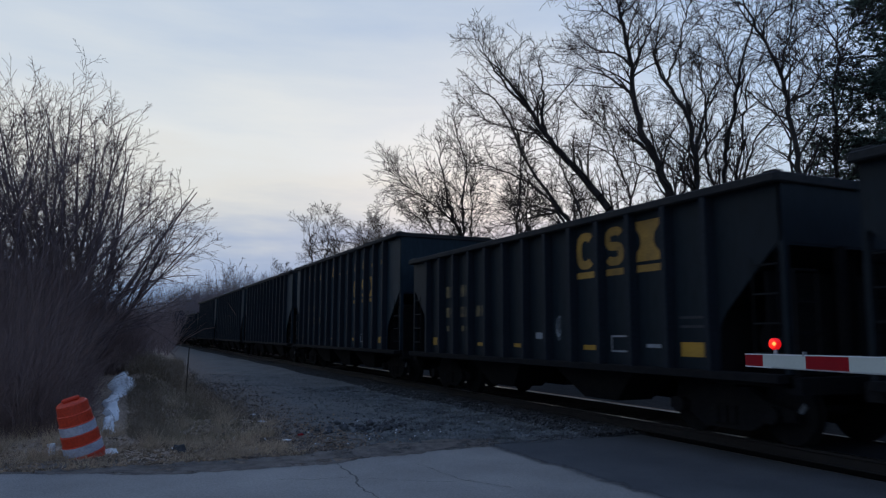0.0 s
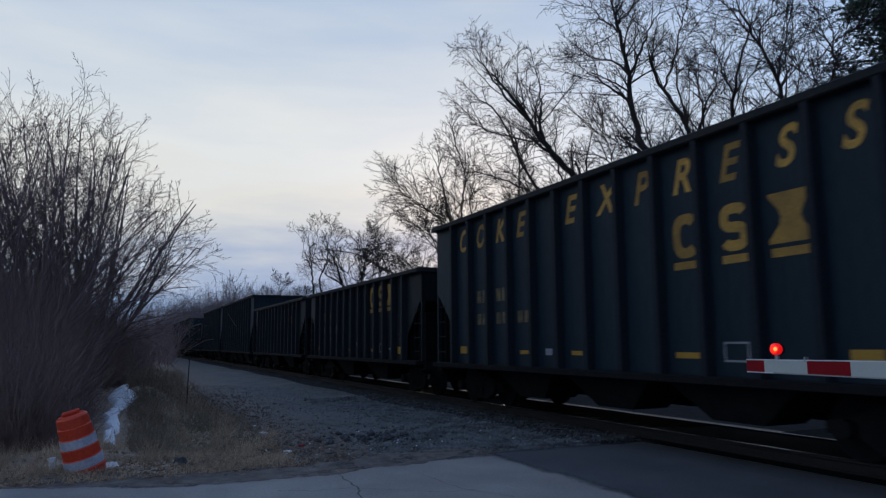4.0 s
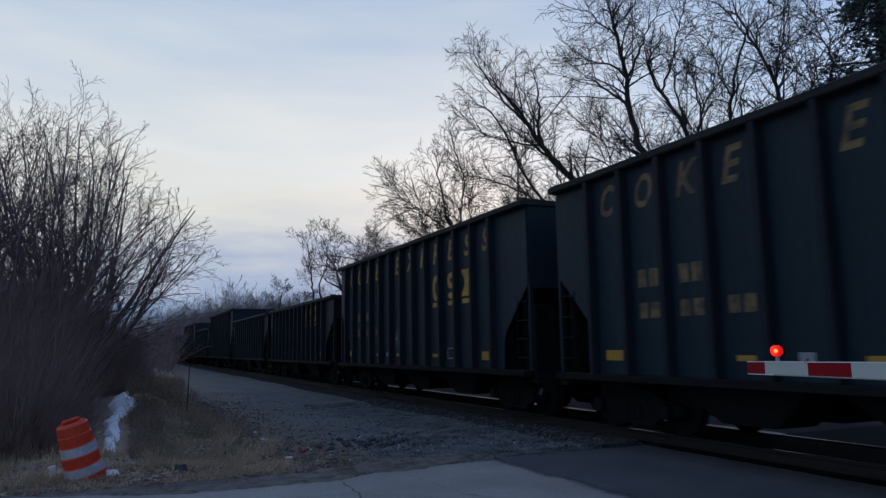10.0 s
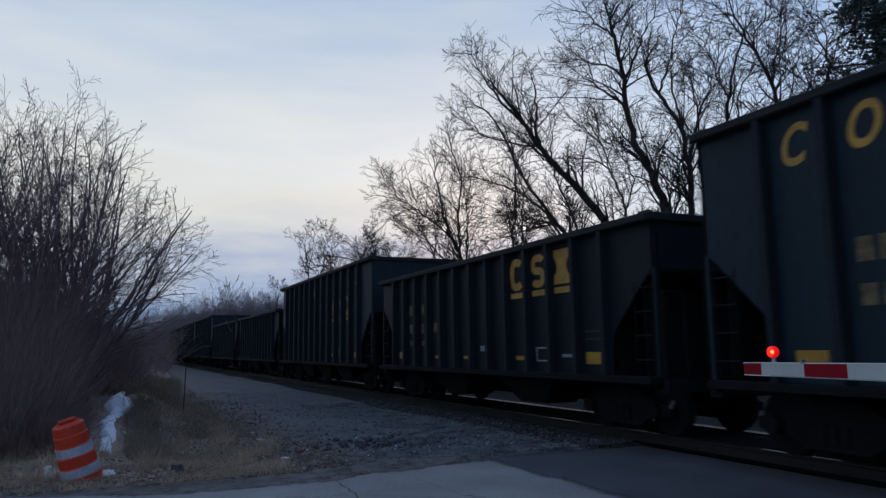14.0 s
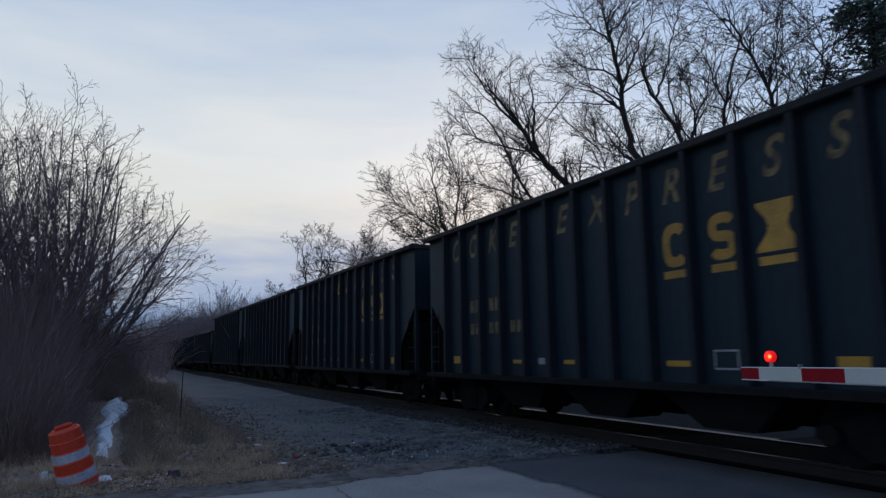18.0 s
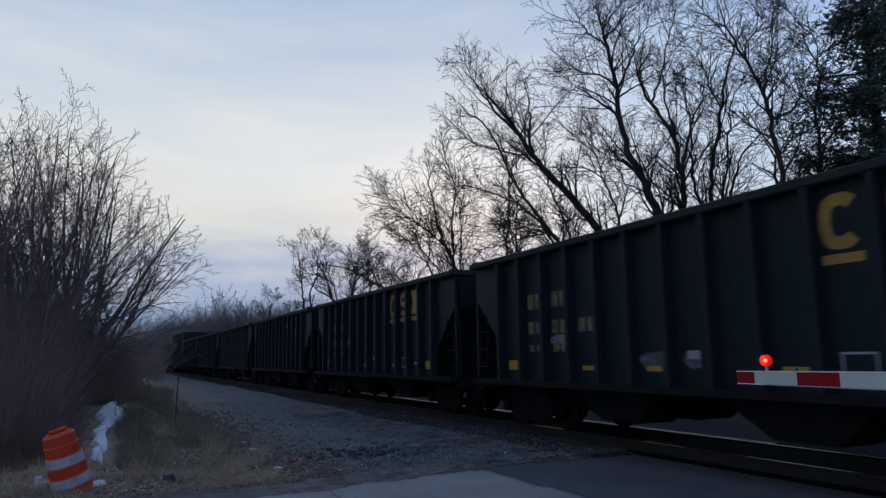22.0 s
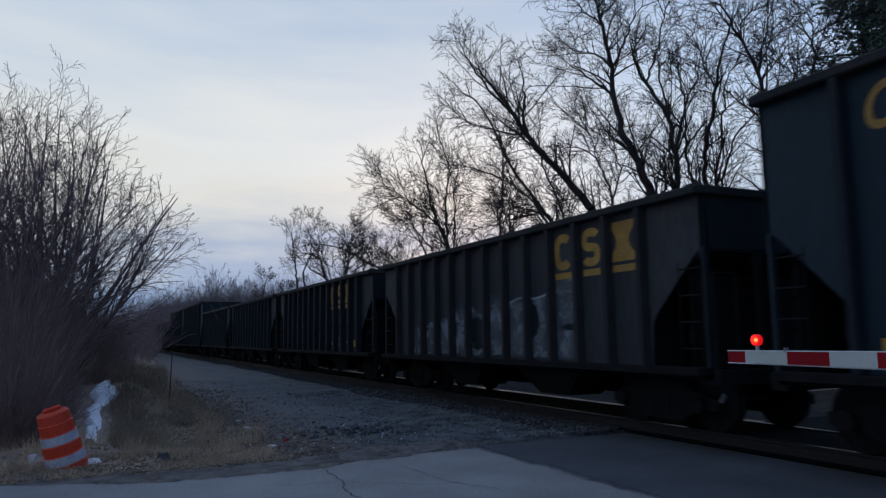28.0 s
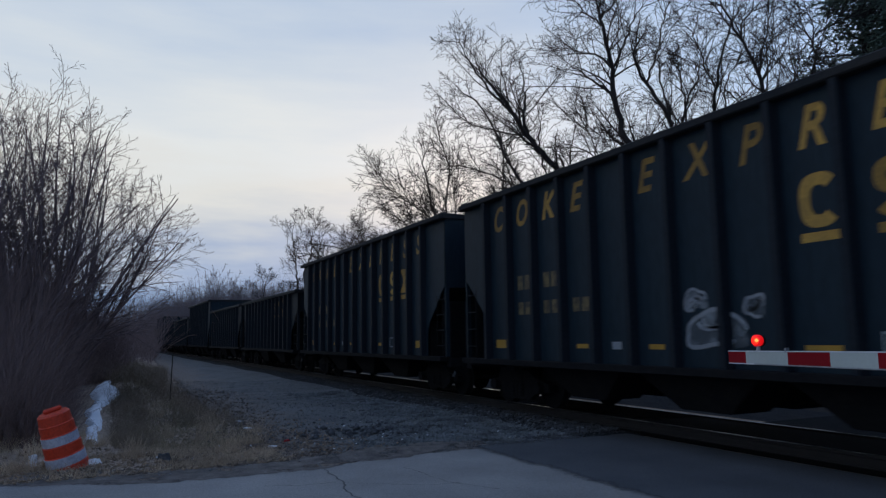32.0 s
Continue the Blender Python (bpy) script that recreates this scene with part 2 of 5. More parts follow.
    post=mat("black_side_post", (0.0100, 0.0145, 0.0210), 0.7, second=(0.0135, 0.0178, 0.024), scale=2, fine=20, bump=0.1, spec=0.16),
    worn=mat("worn_rung_steel", (0.0060, 0.0072, 0.0085), 0.8, 0.0, second=(0.004, 0.0046, 0.0056), scale=6, fine=30, bump=0, spec=0.2),
    lump=mat("dark_slag_lump", (0.045, 0.045, 0.047), 0.85, second=(0.085, 0.085, 0.088), scale=5, fine=30, spec=0.25),
)


gn = M["graffiti"].node_tree
ga, gb = gn.nodes.new("ShaderNodeTexNoise"), gn.nodes.new("ShaderNodeMapRange")
ga.inputs["Scale"].default_value, ga.inputs["Detail"].default_value = 3.0, 4.0
gc = gn.nodes.new("ShaderNodeTexCoord")
gn.links.new(gc.outputs["Object"], ga.inputs["Vector"])
gn.links.new(ga.outputs[0], gb.inputs[0])
gb.inputs["From Min"].default_value, gb.inputs["From Max"].default_value = 0.34, 0.66
gb.inputs["To Min"].default_value, gb.inputs["To Max"].default_value = 0.12, 0.85
gn.links.new(gb.outputs[0], gn.nodes["Principled BSDF"].inputs["Alpha"])


# brown dirt trodden into the gravel from the grass side, in ragged tongues
gn = M["gravel"].node_tree
gb = gn.nodes["Principled BSDF"]
stone_colour = gb.inputs["Base Color"].links[0].from_socket
gc, gs = gn.nodes.new("ShaderNodeTexCoord"), gn.nodes.new("ShaderNodeSeparateXYZ")
gn.links.new(gc.outputs["Object"], gs.inputs[0])
ga = gn.nodes.new("ShaderNodeTexNoise")
ga.inputs["Scale"].default_value, ga.inputs["Detail"].default_value, ga.inputs["Roughness"].default_value = 0.55, 7.0, 0.62
gn.links.new(gc.outputs["Object"], ga.inputs["Vector"])


def gmath(op, a, b):
    n = gn.nodes.new("ShaderNodeMath")
    n.operation = op
    for i, v in enumerate((a, b)):
        if isinstance(v, (int, float)):
            n.inputs[i].default_value = v
        else:
            gn.links.new(v, n.inputs[i])
    return n.outputs[0]


inward = gmath("SUBTRACT", gs.outputs[0], gmath("MULTIPLY", gs.outputs[1], 0.04))
inward = gmath("ADD", inward, gmath("MULTIPLY", gmath("SUBTRACT", ga.outputs[0], 0.5), 3.4))
gr = gn.nodes.new("ShaderNodeMapRange")
gn.links.new(inward, gr.inputs[0])
gr.inputs["From Min"].default_value, gr.inputs["From Max"].default_value = 2.1, 3.9
gm, gd = gn.nodes.new("ShaderNodeMix"), gn.nodes.new("ShaderNodeMix")
gd.data_type = gm.data_type = "RGBA"
gd.inputs[6].default_value, gd.inputs[7].default_value = (0.125, 0.100, 0.085, 1), (0.235, 0.188, 0.155, 1)
fine_noise = gn.nodes.new("ShaderNodeTexNoise")
fine_noise.inputs["Scale"].default_value, fine_noise.inputs["Detail"].default_value = 6.0, 6.0
gn.links.new(gc.outputs["Object"], fine_noise.inputs["Vector"])
gn.links.new(fine_noise.outputs[0], gd.inputs[0])
gn.links.new(gr.outputs[0], gm.inputs[0])
gn.links.new(gd.outputs[2], gm.inputs[6])
gn.links.new(stone_colour, gm.inputs[7])
gn.links.new(gm.outputs[2], gb.inputs["Base Color"])

# the newer asphalt thins out over the old along its edges
gn = M["patch"].node_tree
gc, gs = gn.nodes.new("ShaderNodeTexCoord"), gn.nodes.new("ShaderNodeSeparateXYZ")
gn.links.new(gc.outputs["Object"], gs.inputs[0])
ga = gn.nodes.new("ShaderNodeTexNoise")
ga.inputs["Scale"].default_value, ga.inputs["Detail"].default_value, ga.inputs["Roughness"].default_value = 2.2, 8.0, 0.7
gn.links.new(gc.outputs["Object"], ga.inputs["Vector"])
wob = gmath("MULTIPLY", gmath("SUBTRACT", ga.outputs[0], 0.5), 0.55)
side_in, far_in = gn.nodes.new("ShaderNodeMapRange"), gn.nodes.new("ShaderNodeMapRange")
gn.links.new(gmath("ADD", gs.outputs[0], wob), side_in.inputs[0])
gn.links.new(gmath("ADD", gs.outputs[1], wob), far_in.inputs[0])
side_in.inputs["From Min"].default_value, side_in.inputs["From Max"].default_value = 5.50, 5.72
far_in.inputs["From Min"].default_value, far_in.inputs["From Max"].default_value = 10.85, 10.35
gn.links.new(gmath("MULTIPLY", side_in.outputs[0], far_in.outputs[0]), gn.nodes["Principled BSDF"].inputs["Alpha"])


# ---- mesh helpers ----
def mesh_ob(name, verts, faces, material):
    me = bpy.data.meshes.new(name)
    me.from_pydata([tuple(v) for v in verts], [], faces)
    me.update()
    ob = new(name, me)
    me.materials.append(material)
    return ob


def part(name, bm, material, parent, label=""):
    me = bpy.data.meshes.new(name)
    bm.to_mesh(me)
    bm.free()
    ob = new(name, me)
    me.materials.append(material)
    ob.parent = parent
    if label:
        ob["label"] = label
    return ob


def again(ob, m, parent=None):
    """One more piece on the same mesh."""
    o = new(ob.name.split(".")[0], ob.data)
    o.parent = parent or ob.parent
    o.matrix_local = m
    return o


def box(bm, x0, x1, y0, y1, z0, z1, bevel=0.0):
    r = bmesh.ops.create_cube(bm, size=1.0, matrix=Matrix.Translation(((x0 + x1) / 2, (y0 + y1) / 2, (z0 + z1) / 2)) @ Matrix.Diagonal((x1 - x0, y1 - y0, z1 - z0, 1)))
    if bevel:
        ed = list({e for v in r["verts"] for e in v.link_edges})
        bmesh.ops.bevel(bm, geom=ed, offset=bevel, segments=1, affect="EDGES")
    return bm


def boxes(*specs, bevel=0.0):
    bm = bmesh.new()
    for s in specs:
        box(bm, *s, bevel=bevel)
    return bm


def prism(bm, outline, d):
    """A flat polygon (list of 3D points) thickened by the vector d."""
    a = [bm.verts.new(p) for p in outline]
    b = [bm.verts.new(Vector(p) + Vector(d)) for p in outline]
    bm.faces.new(a)
    bm.faces.new(b[::-1])
    for i in range(len(a)):
        j = (i + 1) % len(a)
        bm.faces.new((a[j], a[i], b[i], b[j]))
    bmesh.ops.recalc_face_normals(bm, faces=bm.faces)
    return bm


def lathe(bm, profile, axis="Z", sides=24, at=(0, 0, 0)):
    """A turned shape from (radius, height) pairs, closed at both ends."""
    rings = []
    for r, h in profile:
        ring = []
        for i in range(sides):
            a = 2 * math.pi * i / sides
            c, s = r * math.cos(a), r * math.sin(a)
            p = {"Z": (c, s, h), "Y": (c, h, s), "X": (h, c, s)}[axis]
            ring.append(bm.verts.new((p[0] + at[0], p[1] + at[1], p[2] + at[2])))
        rings.append(ring)
    for a, b in zip(rings, rings[1:]):
        for i in range(sides):
            j = (i + 1) % sides
            bm.faces.new((a[i], a[j], b[j], b[i]))
    bm.faces.new(rings[0][::-1])
    bm.faces.new(rings[-1])
    bmesh.ops.recalc_face_normals(bm, faces=bm.faces)
    return bm


def rods(name, a, b, ra, rb, material, sides=4):
    """Many thin tapered rods in one mesh: a, b ends (n x 3), ra, rb radii."""
    a, b = np.asarray(a, float), np.asarray(b, float)
    ra, rb = np.asarray(ra, float), np.asarray(rb, float)
    d = b - a
    d /= np.linalg.norm(d, axis=1, keepdims=True) + 1e-9
    ref = np.where(np.abs(d[:, 2:3]) > 0.9, np.array([[1.0, 0, 0]]), np.array([[0, 0, 1.0]]))
    u = np.cross(d, ref)
    u /= np.linalg.norm(u, axis=1, keepdims=True) + 1e-9
    w = np.cross(d, u)
    n = len(a)
    ang = 2 * np.pi * np.arange(sides) / sides
    off = np.cos(ang)[None, :, None] * u[:, None, :] + np.sin(ang)[None, :, None] * w[:, None, :]
    va = a[:, None, :] + off * ra[:, None, None]
    vb = b[:, None, :] + off * rb[:, None, None]
    co = np.concatenate([va, vb], axis=1).reshape(-1, 3)
    k = np.arange(sides)
    quad = np.stack([k, (k + 1) % sides, (k + 1) % sides + sides, k + sides], axis=1)
    loops = (quad[None] + (np.arange(n) * 2 * sides)[:, None, None]).reshape(-1)
    me = bpy.data.meshes.new(name)
    me.vertices.add(len(co))
    me.vertices.foreach_set("co", co.ravel())
    nf = n * sides
    me.loops.add(nf * 4)
    me.loops.foreach_set("vertex_index", loops.astype(np.int32))
    me.polygons.add(nf)
    me.polygons.foreach_set("loop_start", (np.arange(nf) * 4).astype(np.int32))
    me.polygons.foreach_set("use_smooth", np.ones(nf, bool))
    me.update(calc_edges=True)
    me.materials.append(material)
    return new(name, me)


def lettering(name, text, size, material, parent, m, shear=0.0, label="", bold=0.0):
    cu = bpy.data.curves.new(name, "FONT")
    cu.body, cu.size, cu.shear, cu.align_x, cu.offset = text, size, shear, "CENTER", bold
    tmp = bpy.data.objects.new("tmp", cu)
    me = bpy.data.meshes.new_from_object(tmp)
    bpy.data.objects.remove(tmp)
    me.transform(m)
    me.materials.clear()
    me.materials.append(material)
    ob = new(name, me)
    ob.parent = parent
    if label:
        ob["label"] = label
    return ob


dn = M["dirt"].node_tree
da, db, dc = dn.nodes.new("ShaderNodeTexNoise"), dn.nodes.new("ShaderNodeMapRange"), dn.nodes.new("ShaderNodeTexCoord")
da.inputs["Scale"].default_value, da.inputs["Detail"].default_value, da.inputs["Roughness"].default_value = 1.6, 8.0, 0.65
dn.links.new(dc.outputs["Object"], da.inputs["Vector"])
dn.links.new(da.outputs[0], db.inputs[0])
db.inputs["From Min"].default_value, db.inputs["From Max"].default_value = 0.30, 0.46
dn.links.new(db.outputs[0], dn.nodes["Principled BSDF"].inputs["Alpha"])


# ---- ground ----
def smooth(e0, e1, v):
    t = np.clip((v - e0) / (e1 - e0), 0, 1)
    return t * t * (3 - 2 * t)


def level(x, y):
    """Height of the ground sheet."""
    x, y = np.asarray(x, float), np.asarray(y, float)
    z = np.full(np.broadcast(x, y).shape, BED - 0.03)
    off = smooth(10.6, 12.5, y)
    z = z + off * 0.10 * smooth(2.5, -1.0, x) * smooth(13, 10.8, y)
    ditch = np.exp(-((x + 0.15) / 0.9) ** 2) * smooth(13.0, 15.0, y)
    z = z - 0.10 * ditch
    z = z + 0.78 * np.clip((y - 15) / 5.2, 0, 1) * smooth(2.3, 0.5, x)
    z = z + (0.05 * np.sin(x * 1.7 + 0.6 * y) + 0.04 * np.sin(y * 2.3 - x)) * smooth(3.2, 1.0, x) * smooth(10.8, 12.5, y)
    z = z - 0.09 * smooth(2.4, 3.2, x) * smooth(8.6, 7.6, x) * smooth(10.4, 11.2, y)
    z = z - 0.35 * smooth(12.2, 14.5, x) + 0.5 * smooth(16, 24, x) * smooth(9.0, 13.0, np.abs(y - 3.5))
    return z


def grid_axis(fine0, fine1, step, far):
    a = list(np.arange(fine0, fine1 + 1e-6, step))
    s, v = step, fine1
    while v < far:
        s *= 1.35
        v += s
        a.append(v)
    s, v = step, fine0
    while v > -far:
        s *= 1.35
        v -= s
        a.insert(0, v)
    return np.array(a)


def sheet(name, xs, ys, zf, material):
    X, Y = np.meshgrid(xs, ys)
    Z = zf(X, Y)
    v = np.stack([X, Y, Z], -1).reshape(-1, 3)
    nx, ny = len(xs), len(ys)
    f = [(j * nx + i, j * nx + i + 1, (j + 1) * nx + i + 1, (j + 1) * nx + i) for j in range(ny - 1) for i in range(nx - 1)]
    ob = mesh_ob(name, v, f, material)
    for p in ob.data.polygons:
        p.use_smooth = True
    return ob


ground = tagged(sheet("ground", grid_axis(-8, 18, 0.25, 1500), grid_axis(-6, 40, 0.3, 1800), level, M["ground"]),
                "bare earth with dead grass beside a railway", "ground", kind="structure")


def slab(name, outline, z0, z1, material, label, category):
    bm = bmesh.new()
    prism(bm, [(x, y, z0) for x, y in outline], (0, 0, z1 - z0))
    me = bpy.data.meshes.new(name)
    bm.to_mesh(me)
    bm.free()
    me.materials.append(material)
    return tagged(new(name, me), label, category, kind="structure")


def ragged(x0, x1, y0, y1, n, amp, seed):
    r = random.Random(seed)
    out = []
    for i in range(n + 1):
        k = i / n
        out.append((x0 + (x1 - x0) * k, y0 + (y1 - y0) * k + r.uniform(-amp, amp)))
    return out


EDGE_X, EDGE_Y = (-60, -8, -1.2, 0.8, 2.8, 3.7, 5.0, 5.62), (17.0, 12.4, 10.85, 10.02, 9.92, 10.2, 10.37, 10.33)


def road_edge(x):
    return float(np.interp(x, EDGE_X, EDGE_Y))


far_edge = [(x, road_edge(x) + .05 * noise.noise((x * 1.3, 7, 0)) + .05 * noise.noise((x * 6, 2, 0))) for x in np.linspace(5.62, -8, 200)] + [(-60, 17.0)]
slab("road", [(6.3, -3.0), (6.3, 10.28), *far_edge, (-60, -3.0)],
     BED - 0.2, BED, M["asphalt"], "worn grey asphalt road leading to the crossing", "road")
apron_far = [(8.72, 10.95), (5.3, 10.95)]
slab("crossing_apron", [(5.3, -3.2), (8.72, -3.2), *apron_far], BED - 0.004, BED + 0.008, M["patch"], "newer dark asphalt apron before the rails", "asphalt")
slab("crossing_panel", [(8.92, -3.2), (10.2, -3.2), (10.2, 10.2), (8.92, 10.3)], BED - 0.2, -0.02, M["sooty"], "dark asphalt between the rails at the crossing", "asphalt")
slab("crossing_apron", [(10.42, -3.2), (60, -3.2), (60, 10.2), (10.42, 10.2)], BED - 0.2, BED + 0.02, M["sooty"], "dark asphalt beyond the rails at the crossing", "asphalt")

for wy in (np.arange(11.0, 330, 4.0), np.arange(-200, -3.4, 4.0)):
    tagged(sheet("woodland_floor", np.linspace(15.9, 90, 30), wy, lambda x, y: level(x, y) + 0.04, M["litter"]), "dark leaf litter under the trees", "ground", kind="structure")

# gravel yard along the track, its edge on the grass side ragged
def yard_level(x, y):
    z = BED + 0.012 + 0.05 * np.sin(x * 0.9 + y * 0.35) * np.sin(y * 0.22) * smooth(10.5, 12, y)
    return z - 0.05 * smooth(10.75, 10.3, y) - 0.10 * smooth(3.2, 2.2, x)


def yard(ys, n=44):
    v, f = [], []
    for y in ys:
        left = 2.35 + 0.04 * min(max(y - 13, 0), 60) + 0.28 * noise.noise((y * .8, 1, 0)) + 0.2 * noise.noise((y * 2.7, 5, 0))
        for i in range(n + 1):
            x = left + (7.75 - left) * i / n
            h = float(yard_level(np.array(x), np.array(y))) + 0.018 * noise.noise((x * 3, y * 3, 2)) + 0.01 * noise.noise((x * 9, y * 9, 4))
            v.append((x, y, h - (0.08 if i == 0 else 0)))
    for j in range(len(ys) - 1):
        for i in range(n):
            a = j * (n + 1) + i
            f.append((a, a + 1, a + n + 2, a + n + 1))
    ob = mesh_ob("gravel_yard", v, f, M["gravel"])
    for p in ob.data.polygons:
        p.use_smooth = True
    return tagged(ob, "grey crushed-stone yard beside the track", "gravel", kind="structure")


yard(list(np.arange(10.0, 32, 0.13)) + list(np.arange(32, 60, 1.0)) + list(np.arange(60, 900, 14)))

# cracks in the road
for k, pts in enumerate((((2.93, 10.35), (2.86, 9.5), (2.84, 8.8), (2.7, 8.3), (2.75, 7.5)), ((1.9, 9.1), (2.3, 8.9), (2.84, 8.85)), ((2.86, 8.8), (3.6, 8.2), (4.2, 8.05)), ((3.9, 9.4), (4.0, 8.2), (4.4, 7.4)))):
    fine = []
    for (x0, y0), (x1, y1) in zip(pts, pts[1:]):
        for i in range(6):
            w = i / 6
            fine.append((x0 + (x1 - x0) * w + random.uniform(-.025, .025), y0 + (y1 - y0) * w + random.uniform(-.025, .025)))
    v, f = [], []
    for i, (x, y) in enumerate(fine):
        w = random.uniform(.004, .016) * (1.1 if k == 0 else .6)
        a = math.atan2(fine[min(i + 1, len(fine) - 1)][1] - fine[max(i - 1, 0)][1], fine[min(i + 1, len(fine) - 1)][0] - fine[max(i - 1, 0)][0])
        v += [(x - math.sin(a) * w, y + math.cos(a) * w, BED + .004), (x + math.sin(a) * w, y - math.cos(a) * w, BED + .004)]
        if i:
            f.append((2 * i - 2, 2 * i - 1, 2 * i + 1, 2 * i))
    tagged(mesh_ob("road_crack", v, f, M["tar"]), "dark crack in the worn asphalt", "crack", kind="structure")


def bed_level(x, y):
    d = np.abs(x - TRACK)
    return -0.19 - 0.24 * smooth(1.45, 2.6, d) + 0.012 * np.sin(x * 9 + y * 7) - 0.11 * smooth(10.7, 10.3, y) * smooth(-3.3, 10, y)


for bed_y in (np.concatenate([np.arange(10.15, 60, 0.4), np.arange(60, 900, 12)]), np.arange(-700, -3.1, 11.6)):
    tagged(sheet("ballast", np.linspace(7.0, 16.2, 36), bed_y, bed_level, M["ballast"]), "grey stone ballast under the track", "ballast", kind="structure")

# rails: head, web and foot swept along the line
for rx in (TRACK - GAUGE / 2, TRACK + GAUGE / 2):
    rail = tagged(new("rail"), "steel rail with a worn bright head", "rail", group="rails of the track", kind="structure")
    prof = [(-0.036, -0.002), (-0.036, -0.036), (-0.009, -0.048), (-0.009, -0.145), (-0.07, -0.158), (-0.07, -0.172), (0.07, -0.172), (0.07, -0.158), (0.009, -0.145), (0.009, -0.048), (0.036, -0.036), (0.036, -0.002)]
    bm = bmesh.new()
    prism(bm, [(rx + px, -650, pz) for px, pz in prof], (0, 1500, 0))
    part("web_and_foot", bm, M["rust"], rail)
    bm = bmesh.new()
    prism(bm, [(rx - 0.034, -650, -0.001), (rx - 0.026, -650, 0.004), (rx + 0.026, -650, 0.004), (rx + 0.034, -650, -0.001)], (0, 1500, 0))
    part("head", bm, M["rail"], rail, "polished steel running surface")

ties = tagged(new("track_ties"), "dark creosoted wooden ties in stone ballast", "track ties", kind="structure")
tie0 = part("tie", boxes((-1.3, 1.3, -0.11, 0.11, -0.17, 0), bevel=0.01), M["tie"], ties)
tie0.matrix_local = pose(TRACK, 10.9, -0.17)
for i in range(1, 240):
    again(tie0, pose(TRACK + random.uniform(-.03, .03), 10.9 + 0.53 * i, -0.172 + random.uniform(-.006, .004), 0, 0, random.uniform(-1, 1)))


# ---- hopper cars ----
# In a car's space x runs along it towards its front, the lettered side is at -y, and z = 0 is the rail top.
def bogie(car, x):
    t = part("truck", bmesh.new(), M["under"], car)
    bm = bmesh.new()
    for s in (-1, 1):
        y = s * 1.02
        prism(bm, [(-1.2, y - .07, .52), (-1.2, y - .07, .36), (-.75, y - .07, .34), (-.45, y - .07, .16), (.45, y - .07, .16), (.75, y - .07, .34), (1.2, y - .07, .36), (1.2, y - .07, .52),
                   (.7, y - .07, .62), (.4, y - .07, .78), (-.4, y - .07, .78), (-.7, y - .07, .62)], (0, .14, 0))
        for k in (-.16, 0, .16):
            lathe(bm, [(.07, .24), (.07, .5)], sides=8, at=(k, s * 1.1, 0))
        for k in (-.89, .89):
            lathe(bm, [(.13, 0), (.13, .2)], "Y", 10, (k, s * 1.02 + (0 if s > 0 else -.2), .44))
    box(bm, -.2, .2, -1.1, 1.1, .5, .82)
    bm.to_mesh(t.data)
    bm.free()
    t.location = (x, 0, 0)
    bm = bmesh.new()
    lathe(bm, [(.20, -.16), (.42, -.14), (.455, -.13), (.46, -.03), (.49, -.02), (.49, .0), (.2, .0)], "Y", 28)
    lathe(bm, [(.1, -.17), (.1, .02)], "Y", 10)
    w = part("wheel", bm, M["under"], t, "steel wheel with a worn tread")
    w.location = (-.89, -.68, .46)
    again(w, pose(.89, -.68, .46), t)
    for k in (-.89, .89):
        again(w, pose(k, .68, .46, 0, 0, 180), t)
    ax = part("axle", lathe(bmesh.new(), [(.075, -.7), (.075, .7)], "Y", 10), M["under"], t)
    ax.location = (-.89, 0, .46)
    again(ax, pose(.89, 0, .46), t)
    return t


def emblem(car, outline, x, y, w, material, label):
    """A flat painted shape with a short bar under it, on one panel."""
    bm = bmesh.new()
    vs = [bm.verts.new((x + px, y, pz)) for px, pz in outline]
    es = [bm.edges.new((a, b)) for a, b in zip(vs, vs[1:] + vs[:1])]
    bmesh.ops.triangle_fill(bm, edges=es, use_beauty=True)
    q = [bm.verts.new((x + a, y, b)) for a, b in ((-w, 2.66), (w, 2.66), (w, 2.78), (-w, 2.78))]
    bm.faces.new(q)
    part("emblem", bm, material, car, label)


def arc_shape(w, h, t):
    """An open ring, drawn as an outline."""
    pts = [math.radians(42 + 276 * i / 22) for i in range(23)]
    sq = lambda v: math.copysign(abs(v) ** .75, v)
    out = [(w / 2 * sq(math.cos(a)), 3.18 + h / 2 * sq(math.sin(a))) for a in pts]
    return out + [((w / 2 - t) * sq(math.cos(a)), 3.18 + (h / 2 - t) * sq(math.sin(a))) for a in pts[::-1]]


def fold_shape(w, h, t):
    """A stroke of width t folded twice, as an outline."""
    sq = lambda v: math.copysign(abs(v) ** .72, v)
    r = (h - t) / 4
    mid = [((w - t) / 2 * sq(math.cos(a)), 3.18 + r + r * sq(math.sin(a))) for a in (radians(22 + 228 * i / 14) for i in range(15))]
    mid += [((w - t) / 2 * sq(math.cos(a)), 3.18 - r + r * sq(math.sin(a))) for a in (radians(70 - 228 * i / 14) for i in range(15))]
    one, two = [], []
    for i, (x, z) in enumerate(mid):
        (x0, z0), (x1, z1) = mid[max(i - 1, 0)], mid[min(i + 1, len(mid) - 1)]
        d = math.hypot(x1 - x0, z1 - z0) or 1
        nx, nz = -(z1 - z0) / d * t / 2, (x1 - x0) / d * t / 2
        one.append((x + nx, z + nz)), two.append((x - nx, z - nz))
    return one + two[::-1]


